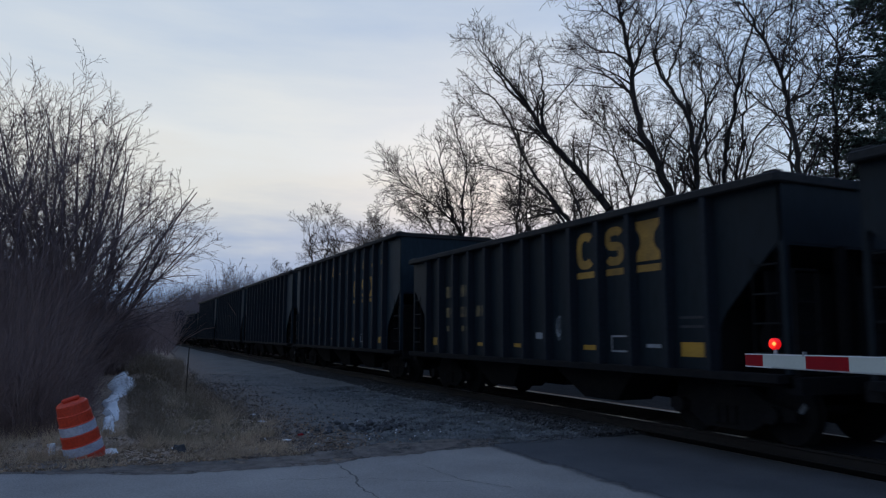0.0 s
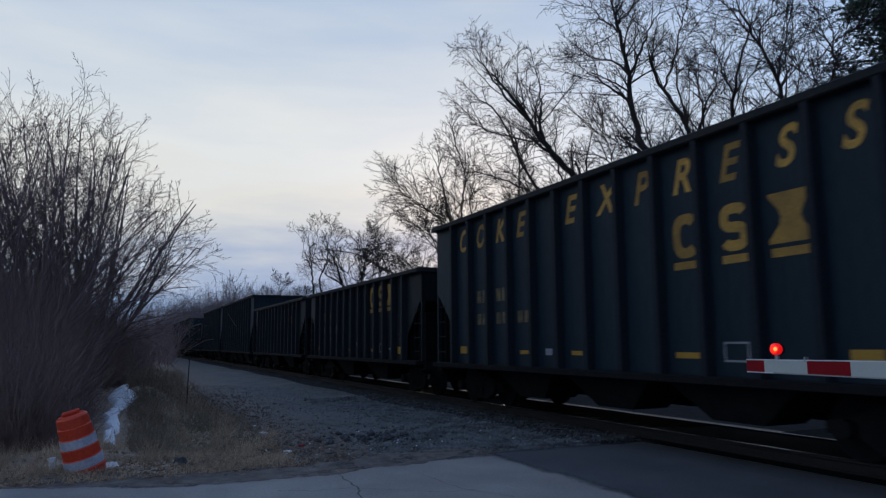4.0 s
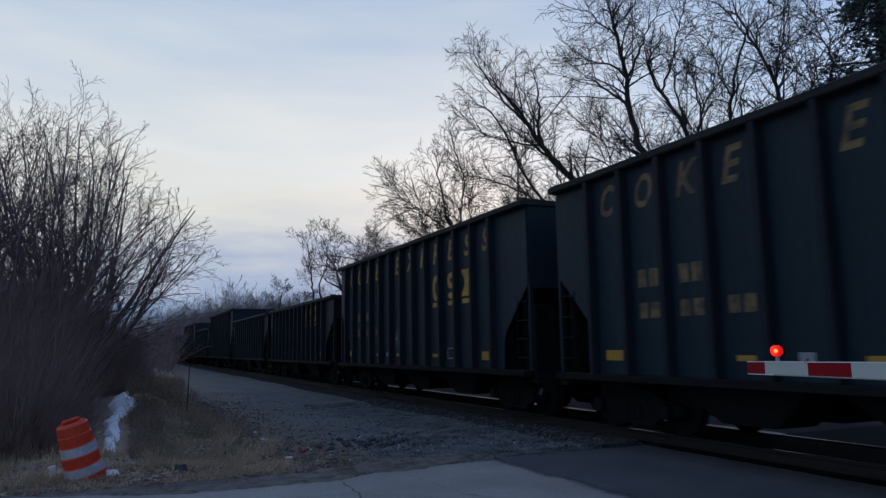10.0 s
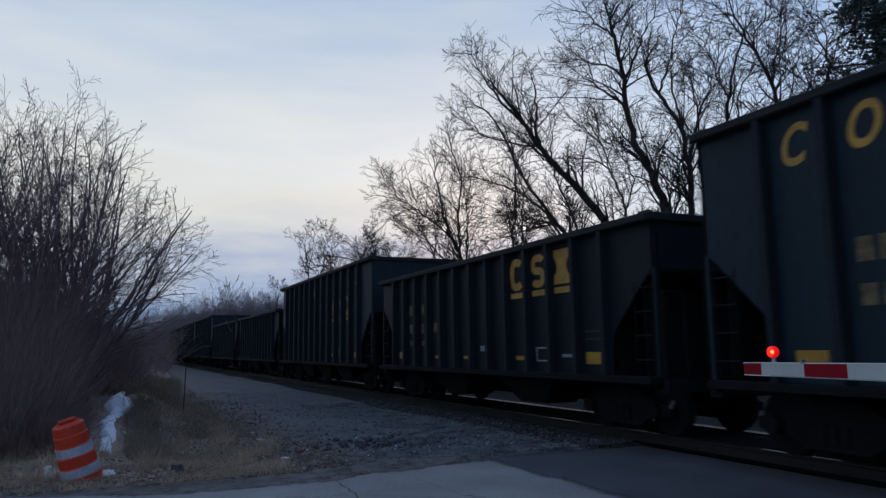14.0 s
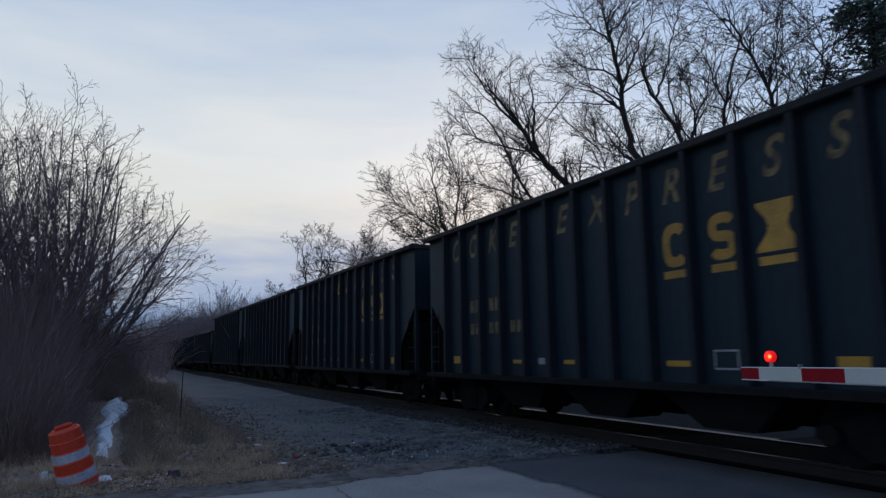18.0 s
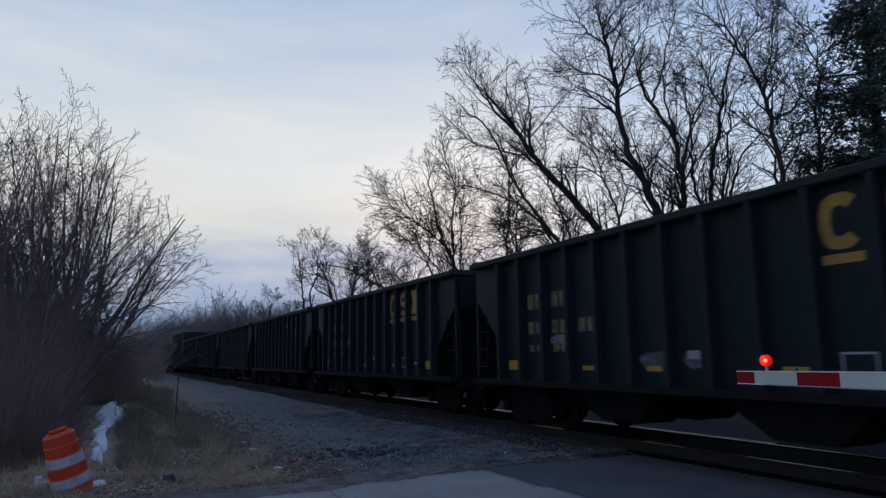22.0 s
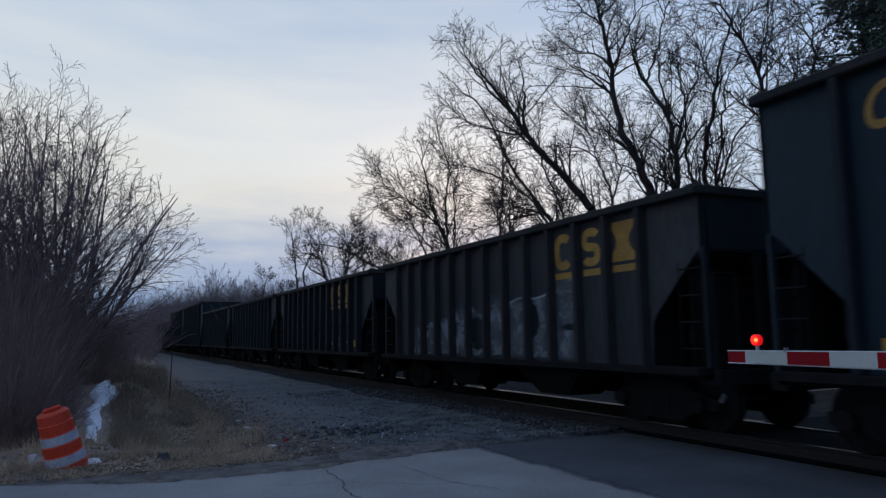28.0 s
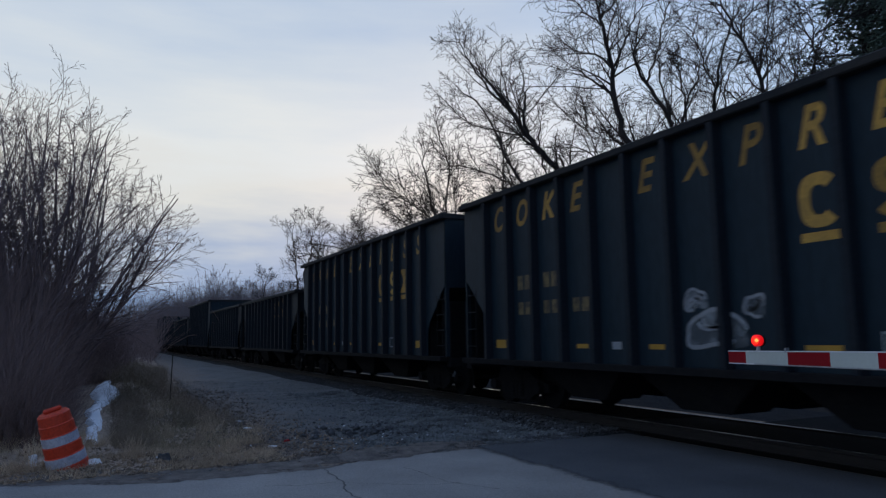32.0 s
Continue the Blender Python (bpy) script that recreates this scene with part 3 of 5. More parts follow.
HOURGLASS = [(-.35, 3.53), (-.34, 3.47), (-.19, 3.30), (-.155, 3.19), (-.19, 3.08), (-.36, 2.90), (-.36, 2.84), (.36, 2.84), (.36, 2.90), (.19, 3.08), (.155, 3.19), (.19, 3.30), (.34, 3.47), (.35, 3.53)]


# how far each letter stands off the middle of its panel
LETTER_STEP = (-.07, -.06, -.04, -.10, 0, -.13, .04, .03, .03, 0, .02, .03)


def hopper(tall):
    B = 14.09 if tall else 12.96
    H = 4.72 if tall else 3.73
    first, step, n = (1.2, .967, 13) if tall else (1.26, .87, 13)
    car = new("hopper_car")
    h = B / 2
    skin = M["black"] if tall else M["soot"]
    yp = -1.56                              # painted face of the side panels
    sill = 1.04
    nz = 2.82 if tall else 2.78               # where the end opening starts
    # lower corners of the sides are cut away over the trucks
    cut = [(0.10, nz), (0.22, nz - .10), (0.62, nz - .50), (1.02, nz - .90), (1.14, nz - 1.1), (1.17, sill)]
    g = .07                                  # half width of a side post
    cuts = [first + step * i for i in range(n)]
    for s in (1, -1):
        turn = pose(0, 0, 0) if s == 1 else pose(0, 0, 0, 0, 0, 180)
        for e in (-1, 1):
            bm = bmesh.new()
            cols = [(.01, nz + .05), *cut, (cuts[0] if e < 0 else B - cuts[-1], sill)]
            low = [bm.verts.new((e * (h - u), yp, z)) for u, z in cols]
            top = [bm.verts.new((e * (h - u), yp, H - .13)) for u, z in cols]
            for k in range(len(cols) - 1):
                bm.faces.new((low[k], low[k + 1], top[k + 1], top[k]))
            ex = bmesh.ops.extrude_face_region(bm, geom=bm.faces[:])
            bmesh.ops.translate(bm, verts=[q for q in ex["geom"] if isinstance(q, bmesh.types.BMVert)], vec=(0, .02, 0))
            bmesh.ops.recalc_face_normals(bm, faces=bm.faces)
            part("end_panel", bm, skin, car).matrix_local = turn
        for i in range(n - 1):
            x0, x1 = cuts[i] - h, cuts[i + 1] - h
            if i == 0:
                w = (x1 - x0) / 2
                bm = bmesh.new()
                prism(bm, [(-w, yp + .03, sill), (-w, yp, sill), (w, yp, sill), (w, yp + .03, sill)], (0, 0, H - .13 - sill))
                panel0 = part("side_panel", bm, skin, car)
                panel0.matrix_local = turn @ pose((x0 + x1) / 2, 0, 0)
            else:
                again(panel0, turn @ pose((x0 + x1) / 2, 0, 0), car)
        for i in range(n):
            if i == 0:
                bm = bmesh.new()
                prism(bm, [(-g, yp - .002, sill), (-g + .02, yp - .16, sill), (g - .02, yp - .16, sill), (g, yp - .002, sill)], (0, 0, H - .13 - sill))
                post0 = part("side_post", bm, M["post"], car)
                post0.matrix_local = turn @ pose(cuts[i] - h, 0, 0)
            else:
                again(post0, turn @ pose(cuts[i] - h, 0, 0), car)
        part("top_chord", boxes((-h - .03, h + .03, -1.735, -1.38, H - .13, H), bevel=.02), M["chord"], car).matrix_local = turn
        part("side_sill", boxes((-h + .05, h - .05, -1.73, -1.42, sill - .12, sill - .002), bevel=.01), M["under"], car).matrix_local = turn
        for e in (-1, 1):
            part("corner_post", boxes((e * (h - .03) - .03, e * (h - .03) + .03, -1.56, -1.46, sill, H - .13)), skin, car).matrix_local = turn
            bm = bmesh.new()
            cols, rows_z = (-.215, -.205, .205, .215), [1.1]
            for k in range(4):
                rows_z += [1.30 + .4 * k, 1.325 + .4 * k]
            rows_z.append(2.62)
            gv = [[bm.verts.new((e * (h - .32) + cx, -1.57, z)) for cx in cols] for z in rows_z]
            for r in range(len(rows_z) - 1):
                for c in range(3):
                    if c != 1 or r % 2 == 1:
                        bm.faces.new((gv[r][c], gv[r][c + 1], gv[r + 1][c + 1], gv[r + 1][c]))
            ex = bmesh.ops.extrude_face_region(bm, geom=bm.faces[:])
            bmesh.ops.translate(bm, verts=[q for q in ex["geom"] if isinstance(q, bmesh.types.BMVert)], vec=(0, .02, 0))
            part("side_ladder", bm, M["worn"], car, "worn steel side ladder").matrix_local = turn
    for e in (-1, 1):
        part("end_sheet", boxes((min(e * h, e * (h - .02)), max(e * h, e * (h - .02)), -1.5, 1.5, nz - .02, H - .1)), skin, car)
        bm = boxes((e * h - .05, e * h + .05, -1.66, 1.66, H - .12, H + .02), bevel=.015)
        for yy in (-1.58, 1.58):
            box(bm, min(e * (h - .24), e * (h + .02)), max(e * (h - .24), e * (h + .02)), yy - .07, yy + .07, H, H + .05, bevel=.015)
        part("end_chord", bm, M["chord"], car)
        bm = bmesh.new()
        prism(bm, [(e * h, -1.43, nz), (e * (h - 3.0), -1.43, .95), (e * (h - 3.0), 1.43, .95), (e * h, 1.43, nz)], (0, 0, .02))
        part("slope_sheet", bm, M["under"], car)
        bm = boxes((e * h - .12, e * h + .12, -1.5, 1.5, .78, 1.0))
        box(bm, min(e * (h - 1.5), e * h), max(e * (h - 1.5), e * h), -1.5, -1.36, .86, 1.02)
        box(bm, min(e * (h - 1.5), e * h), max(e * (h - 1.5), e * h), 1.36, 1.5, .86, 1.02)
        part("end_sill", bm, M["under"], car)
        # added plate, closes off the sky behind the cut-away corner
        part("bulkhead", boxes((e * (h - 1.25) - .01, e * (h - 1.25) + .01, -1.44, 1.44, .9, nz - .85)), M["under"], car)
        for yy in (-.45, .45):
            part("end_post", boxes((e * h - .06, e * h + .06, yy - .05, yy + .05, .95, nz)), M["under"], car)
        bm = bmesh.new()
        for k in range(4):
            box(bm, e * h - .02 + e * .05, e * h + .02 + e * .05, -1.46, -1.02, 1.15 + .42 * k, 1.18 + .42 * k)
        box(bm, e * h - .02 + e * .05, e * h + .02 + e * .05, -1.48, -1.45, .9, 1.15 + .42 * 3)
        box(bm, e * h - .02 + e * .05, e * h + .02 + e * .05, -1.03, -1.0, .9, 1.15 + .42 * 3)
        part("ladder", bm, M["under"], car, "dark steel end ladder")
        # added web that keeps the open end from being seen through
        bm = bmesh.new()
        prism(bm, [(e * (h - .1), -.01, .95), (e * (h - 2.9), -.01, .95), (e * (h - .1), -.01, nz - .06)], (0, .02, 0))
        part("center_web", bm, M["under"], car)
        # added plate, blocks light coming in between the end posts
        part("brake_shield", boxes((e * (h - .36) - .01, e * (h - .36) + .01, -1.5, 1.5, 1.0, nz - .35)), M["under"], car)
        part("air_tank", lathe(bmesh.new(), [(.16, -1.0), (.24, -.92), (.24, .92), (.16, 1.0)], "Y", 14, (e * (h - .8), 0, 1.5)), M["under"], car)
        bm = boxes((min(e * (h - .3), e * (h + .42)), max(e * (h - .3), e * (h + .42)), -.09, .09, .78, .98), bevel=.02)
        box(bm, min(e * (h + .36), e * (h + .56)), max(e * (h + .36), e * (h + .56)), -.16, .16, .74, 1.02, bevel=.04)
        part("coupler", bm, M["under"], car)
        bogie(car, e * (h - 1.55))
    bm = bmesh.new()
    prism(bm, [(h - .07, -1.36, .54), (h - .02, -1.36, .52), (h + .05, -1.36, .62), (h + .02, -1.36, .67), (h - .03, -1.36, .60)], (0, .03, 0))
    part("sill_step", bm, M["spray"], car, "pale worn step under the end sill")
    part("center_sill", boxes((-h + .2, h - .2, -.2, .2, .72, 1.0)), M["under"], car)
    bays = (-2.9, 0, 2.9) if tall else (-1.9, 1.9)
    for bx in bays:
        bm = bmesh.new()
        for s in (-1, 1):
            a = [(bx - 1.4, s * .22, 1.05), (bx + 1.4, s * .22, 1.05), (bx + 1.4, s * 1.42, 1.05), (bx - 1.4, s * 1.42, 1.05)]
            b = [(bx - .55, s * .3, .34), (bx + .45, s * .3, .34), (bx + .45, s * 1.1, .34), (bx - .55, s * 1.1, .34)]
            va, vb = [bm.verts.new(p) for p in a], [bm.verts.new(p) for p in b]
            bm.faces.new(va)
            bm.faces.new(vb)
            for i in range(4):
                bm.faces.new((va[i], va[(i + 1) % 4], vb[(i + 1) % 4], vb[i]))
        bmesh.ops.recalc_face_normals(bm, faces=bm.faces)
        part("hopper_bay", bm, M["under"], car, "sooty discharge bay")
    # coke heaped just below the rim
    nx, ny = 40, 8
    v, f = [], []
    for i in range(nx + 1):
        for j in range(ny + 1):
            x, y = -h + .03 + (B - .06) * i / nx, -1.42 + 2.84 * j / ny
            v.append((x, y, H - .55 + .32 * math.cos(y * .9) * math.cos((x / h) * 1.3) + .06 * noise.noise((x * 3, y * 3, H))))
    for i in range(nx):
        for j in range(ny):
            f.append((i * (ny + 1) + j, (i + 1) * (ny + 1) + j, (i + 1) * (ny + 1) + j + 1, i * (ny + 1) + j + 1))
    load = mesh_ob("load", v, f, M["coke"])
    load.parent = car
    tagged(load, "black coke filling the car", kind="stuff")
    # paint
    yp -= .004
    pc = lambda k: first + step * (k + .5)
    if tall:
        for k, c in enumerate("COKE EXPRESS"):
            if c != " ":
                lettering("letter", c, .76, M["yellow"], car, pose(pc(k) + LETTER_STEP[k] - h, yp, 3.88, 90) @ Matrix.Diagonal((.72 if c in "CO" else .86, 1, 1, 1)), .3, bold=.018)
    off = (.09, .08, .07) if tall else (-.08, -.09, -.09)
    emblem(car, arc_shape(.56, .70, .16), pc(8) + off[0] - h, yp, .28, M["yellow"], "yellow painted open ring over a short bar")
    emblem(car, fold_shape(.52, .70, .155), pc(9) + off[1] - h, yp, .24, M["yellow"], "yellow painted folded shape over a short bar")
    emblem(car, HOURGLASS, pc(10) + off[2] - h, yp, .34, M["yellow"], "yellow painted hourglass over a short bar")
    for piece in car.children:
        if piece.name.startswith("emblem") and not tall:
            piece.matrix_local = Matrix.Translation((0, 0, -.06))
    # car number as plain bars
    for k, z0, z1 in ((1, 2.50, 2.80), (2, 2.50, 2.80), (1, 1.98, 2.24), (2, 1.98, 2.24), (3, 1.98, 2.24)):
        for a, b in ((-.25, -.04), (.03, .24)):
            if not tall and z0 < 2 and k < 3:
                part("stencil", boxes((pc(k) - h + a + .03, pc(k) - h + b, yp - .002, yp, 1.62, 1.76)), M["faded"], car, "faint stencil bar")
            part("number_bar", boxes((pc(k) - h + a, pc(k) - h + b, yp - .002, yp, z0, z1)), M["faded"], car)
    if tall:
        marks = ((pc(0), .46, 1.28, .18), (pc(3), .34, 1.3, .08), (pc(5), .34, 1.3, .08), (pc(8), .5, 1.29, .09), (pc(11), .42, 1.24, .2))
        whites, frame_u = ((pc(4), .24, 1.29, .13),), pc(9)
    else:
        marks = ((pc(0), .44, 1.25, .2), (pc(3), .34, 1.27, .08), (pc(5), .34, 1.27, .08), (pc(8), .38, 1.27, .09), (pc(11), .5, 1.22, .22))
        whites, frame_u = ((pc(6), .24, 1.46, .13), (pc(10), .34, 1.34, .06)), pc(9)
    for u, w, z, t in marks:
        part("reflector", boxes((u - h - w / 2, u - h + w / 2, yp - .003, yp, z, z + t)), M["reflect"], car, "yellow reflective strip")
    for u, w, z, t in whites:
        part("stencil", boxes((u - h - w / 2, u - h + w / 2, yp - .003, yp, z, z + t)), M["stencil"], car, "white stencil patch")
    if not tall:
        for z in (1.66, 1.80):
            part("stencil", boxes((pc(11) - h - .27, pc(11) - h + .24, yp - .002, yp, z, z + .04)), M["dusty"], car, "faded grey stripe")
    x = frame_u - h
    bm = bmesh.new()
    o = [bm.verts.new((x + a, yp, b)) for a, b in ((-.23, 1.25), (.23, 1.25), (.23, 1.54), (-.23, 1.54))]
    q = [bm.verts.new((x + a, yp, b)) for a, b in ((-.20, 1.28), (.20, 1.28), (.20, 1.51), (-.20, 1.51))]
    for k in range(4):
        bm.faces.new((o[k], o[(k + 1) % 4], q[(k + 1) % 4], q[k]))
    part("stencil", bm, M["stencil"], car, "white stencilled data frame")
    return tagged(car, "tall black steel coke hopper car with yellow lettering" if tall else "low black steel hopper car with yellow emblem", "hopper car", group="hopper cars of the train")


ORDER = "LL" + "LTTTTLLTTLTTLLTLTLLTTTTLLLLLLTLLLLTTLLTLLTLLLTTLL"
BODY = {"T": 14.09, "L": 12.96}
COUPLED = {"T": 15.20, "L": 14.066}
TAIL = 19.575            # y of the rear end of the third car at 0 s
TRAIN = []
# spray paint by car: stretches (u0, u1, z0, z1) along the side
SPRAY = {0: [(7.5, 7.75, 1.4, 1.95)], 6: [(4.95, 5.5, 1.35, 1.88), (7.4, 8.15, 1.38, 2.1)], 21: [(7.3, 8.2, 1.36, 2.05)], 11: [(5.9, 6.65, 1.5, 2.15)], 25: [(6.0, 6.7, 1.45, 2.0)],
         30: [],
         34: [(7.1, 8.4, 1.29, 1.89), (7.12, 7.65, 1.86, 2.21), (8.25, 8.64, 1.74, 2.07)], 27: [(6.1, 7.4, 1.15, 1.8), (7.6, 9.1, 1.15, 1.9)], 23: [(5.7, 6.4, 1.25, 1.62), (3.1, 3.85, 1.6, 2.0), (6.7, 7.1, 1.3, 1.6)]}


def spray(car, kind, spots, seed):
    """Fat rounded figures, each a faint fill with a brighter rim and a stroke or two inside it."""
    r = random.Random(seed)
    h = BODY[kind] / 2
    for u0, u1, z0, z1 in spots:
        cx, cz, ra, rb = (u0 + u1) / 2 - h, (z0 + z1) / 2, (u1 - u0) / 2, (z1 - z0) / 2
        ph, n = r.uniform(0, 6), 36
        rim = []
        for i in range(n):
            a = 6.283 * i / n
            q = .92 + .12 * math.sin(3 * a + ph) + .07 * math.sin(5 * a + 2 * ph)
            sq = 1 / max(abs(math.cos(a)), abs(math.sin(a))) ** .6
            rim.append((cx + ra * q * sq * math.cos(a) * .9, cz + rb * q * sq * math.sin(a) * .9))
        bm = bmesh.new()
        bm.faces.new([bm.verts.new((x, -1.566, z)) for x, z in rim])
        part("graffiti", bm, M["graffiti"], car, "pale smeared spray paint")
        fresh = seed == 34
        if u1 - u0 < .9 and len(spots) < 5 and not fresh:
            continue
        lines = [rim[:int(n * r.uniform(.7, .95))]]
        for _ in range(2):
            a0 = r.uniform(0, 6.28)
            lines.append([(cx + ra * .6 * (1 - 2 * k / 7) * math.cos(a0) + .06 * math.sin(k * 1.3 + ph), cz + rb * .7 * (1 - 2 * k / 7) * math.sin(a0) + .05 * math.cos(k * 1.1 + ph)) for k in range(8)])
        bm = bmesh.new()
        for line in lines:
            w = r.uniform(.018, .035)
            pair = []
            for k, (x, z) in enumerate(line):
                x2, z2 = line[min(k + 1, len(line) - 1)]
                x1, z1_ = line[max(k - 1, 0)]
                d = math.hypot(x2 - x1, z2 - z1_) or 1
                nx, nz = -(z2 - z1_) / d * w, (x2 - x1) / d * w
                pair.append((bm.verts.new((x + nx, -1.569, z + nz)), bm.verts.new((x - nx, -1.569, z - nz))))
            for p, q in zip(pair, pair[1:]):
                bm.faces.new((p[0], p[1], q[1], q[0]))
        part("graffiti_line", bm, M["stencil"] if fresh else M["spray"], car, "white spray paint strokes")


def mural(car):
    """A pale piece painted over most of the lower half of one car, panel by panel, under a white wavy line."""
    h, first, step = BODY["L"] / 2, 1.26, .87
    top = lambda u: float(np.interp(u, (2.1, 3.4, 4.4, 4.8, 5.3, 5.8, 6.2, 6.6, 7.1, 7.4, 8.9, 9.3, 10.1), (1.75, 1.9, 2.0, 2.15, 2.32, 2.2, 1.95, 2.5, 2.45, 2.28, 2.34, 2.6, 2.62)))
    for k in range(1, 10):
        u0, u1 = first + step * k + .08, first + step * (k + 1) - .08
        us = [u0 + (u1 - u0) * i / 10 for i in range(11)]
        bm = bmesh.new()
        low = [bm.verts.new((u - h, -1.5635, 1.10 + .05 * noise.noise((u * 3, 1, 0)))) for u in us]
        high = [bm.verts.new((u - h, -1.5635, top(u) + .07 * noise.noise((u * 4, 7, 0)))) for u in us]
        for i in range(10):
            bm.faces.new((low[i], low[i + 1], high[i + 1], high[i]))
        part("graffiti", bm, M["graffiti"], car, "pale smeared spray paint")
    for u0, u1, z0, z1 in ((5.62, 6.25, 1.2, 2.0), (8.05, 8.55, 1.5, 2.2), (4.45, 4.7, 1.2, 1.8), (9.35, 9.95, 1.62, 1.75)):
        bm = bmesh.new()
        bm.faces.new([bm.verts.new(((u0 + u1) / 2 - h + (u1 - u0) / 2 * math.cos(6.283 * i / 20) * (1 + .25 * math.sin(3 * i)), -1.5665, (z0 + z1) / 2 + (z1 - z0) / 2 * math.sin(6.283 * i / 20))) for i in range(20)])
        part("graffiti", bm, M["soot"], car, "dark shadow painted in the graffiti")
    for k, lift in ((7, 0), (8, .02), (9, .0)):
        u0, u1 = first + step * k + .08, first + step * (k + 1) - .08
        bm = bmesh.new()
        pair = []
        for i in range(12):
            u = u0 + (u1 - u0) * i / 11
            z = top(u) - (0.02 if k < 9 else .22) + lift + .04 * math.sin(u * 5)
            pair.append((bm.verts.new((u - h, -1.569, z - .022)), bm.verts.new((u - h, -1.569, z + .022))))
        for p, q in zip(pair, pair[1:]):
            bm.faces.new((p[0], q[0], q[1], p[1]))
        part("graffiti_line", bm, M["stencil"] if k < 9 else M["spray"], car, "white spray paint stroke")


def run(t):
    """How far the train has come at t seconds."""
    return SPEED * t + GAIN * t * t / 2 + CURVE * t ** 3 / 6


def car_pose(y):
    return pose(TRACK, y, 0, 0, 0, -90)


proto = {"T": hopper(True), "L": hopper(False)}
used, sprayed = set(), []
rear = TAIL - COUPLED["L"] * 2
for i, c in enumerate(ORDER):
    if i:
        rear += COUPLED[c]
    y = rear - BODY[c] / 2
    if c in used:
        car = copy_thing(proto[c], car_pose(y))
    else:
        car = proto[c]
        used.add(c)
        car.matrix_basis = car_pose(y)
    TRAIN.append((car, y))
    if i - 2 in SPRAY:
        sprayed.append((car, c, i - 2))

# on some cars the lettering, and the posts with it, sit further along the side
PAINT_SHIFT = {3: .20, 11: -.28, 12: -.16, 21: .15, 22: .20, 23: .87, 26: .87, 27: .87, 30: .87}
for i, (car, y) in enumerate(TRAIN):
    for piece in car.children if i - 2 in PAINT_SHIFT else ():
        if piece.name.startswith(("letter", "emblem") if PAINT_SHIFT[i - 2] > .5 else ("letter", "emblem", "side_post", "reflector", "stencil", "number_bar")):
            piece.matrix_basis = Matrix.Translation((PAINT_SHIFT[i - 2], 0, 0)) @ piece.matrix_basis

# lettering almost lost under dirt
for i, (car, y) in enumerate(TRAIN):
    for piece in car.children if i - 2 in (10, 19) else ():
        if piece.name.startswith("letter"):
            piece.material_slots[0].link = "OBJECT"
            piece.material_slots[0].material = M["faded"]

# two cars greyed and browned by dust
for i, (car, y) in enumerate(TRAIN):
    for piece in car.children if i - 2 in (26, 30) else ():
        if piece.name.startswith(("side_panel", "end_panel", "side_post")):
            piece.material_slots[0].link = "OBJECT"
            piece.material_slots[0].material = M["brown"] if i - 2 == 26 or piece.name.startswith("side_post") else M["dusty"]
        if i - 2 == 30 and piece.name.startswith(("number_bar", "reflector", "stencil")):
            bpy.data.objects.remove(piece)

for car, c, k in sprayed:
    tagged(car, "tall black hopper car with pale graffiti under yellow lettering" if c == "T" else "low black hopper car with pale graffiti on its side", "hopper car", group="hopper cars of the train")
    spray(car, c, SPRAY[k], k)
    if k == 30:
        mural(car)

# ---- crossing gate ----
gate = tagged(new("crossing_gate"), "lowered red and white striped railway crossing gate arm", "crossing gate")
GX, GZ = 5.40, 1.322
tip = 4.945
y, k = tip, 0
for edge in (1, -1):
    bm = bmesh.new()
    prism(bm, [(GX - .004, tip, GZ + edge * .060), (GX - .004, tip, GZ + edge * .052), (GX - .004, -1, GZ + edge * (.052 + .007 * 5.9)), (GX - .004, -1, GZ + edge * (.060 + .007 * 5.9))], (.043, 0, 0))
    part("edge_strip", bm, M["trim"], gate, "bright aluminium edge of the arm")
part("clip", boxes((GX - .006, GX + .04, 4.31, 4.325, GZ + .05, GZ + .09)), M["galv"], gate)
while y > -1.0:
    y1 = y - (0.20, 0.445, 0.40)[min(k, 2)]
    w0, w1 = 0.058 + 0.007 * (tip - y), 0.058 + 0.007 * (tip - y1)
    bm = bmesh.new()
    prism(bm, [(GX, y, GZ - w0), (GX, y, GZ + w0), (GX, y1, GZ + w1), (GX, y1, GZ - w1)], (.035, 0, 0))
    part("stripe", bm, M["red"] if k % 2 == 0 else M["white"], gate)
    y, k = y1, k + 1
bm = bmesh.new()
prism(bm, [(GX - .012, tip - .3, GZ - .062), (GX - .012, tip - .3, GZ - .052), (GX - .012, -1, GZ - .092), (GX - .012, -1, GZ - .102)], (.05, 0, 0))
part("arm_trim", bm, M["galv"], gate)
lamp_y = 4.614
bm = bmesh.new()
lathe(bm, [(.040, -.03), (.052, -.02), (.052, .02), (.045, .03)], "X", 20, (GX + .01, lamp_y, GZ + .155))
lamp = part("lamp", bm, M["lamp"], gate, "glowing red gate lamp")
bm = bmesh.new()
lathe(bm, [(.012, -.036), (.036, -.034), (.038, -.030), (.012, -.028)], "X", 20, (GX + .01, lamp_y, GZ + .155))
part("lens", bm, M["lens"], lamp)
bm = bmesh.new()
bmesh.ops.create_icosphere(bm, subdivisions=2, radius=.018, matrix=Matrix.Translation((GX - .024, lamp_y - .022, GZ + .156)))
part("bulb", bm, M["core"], lamp)
bm = bmesh.new()
lathe(bm, [(.02, 0), (.02, .08)], "Z", 10, (GX + .017, lamp_y, GZ + .05))
part("lamp_bracket", bm, M["galv"], gate)
bm = bmesh.new()
lathe(bm, [(.051, 0), (.053, .004), (.053, .02), (.02, .024)], "X", 20, (GX + .041, lamp_y, GZ + .155))
part("lamp_hood", bm, M["under"], gate)
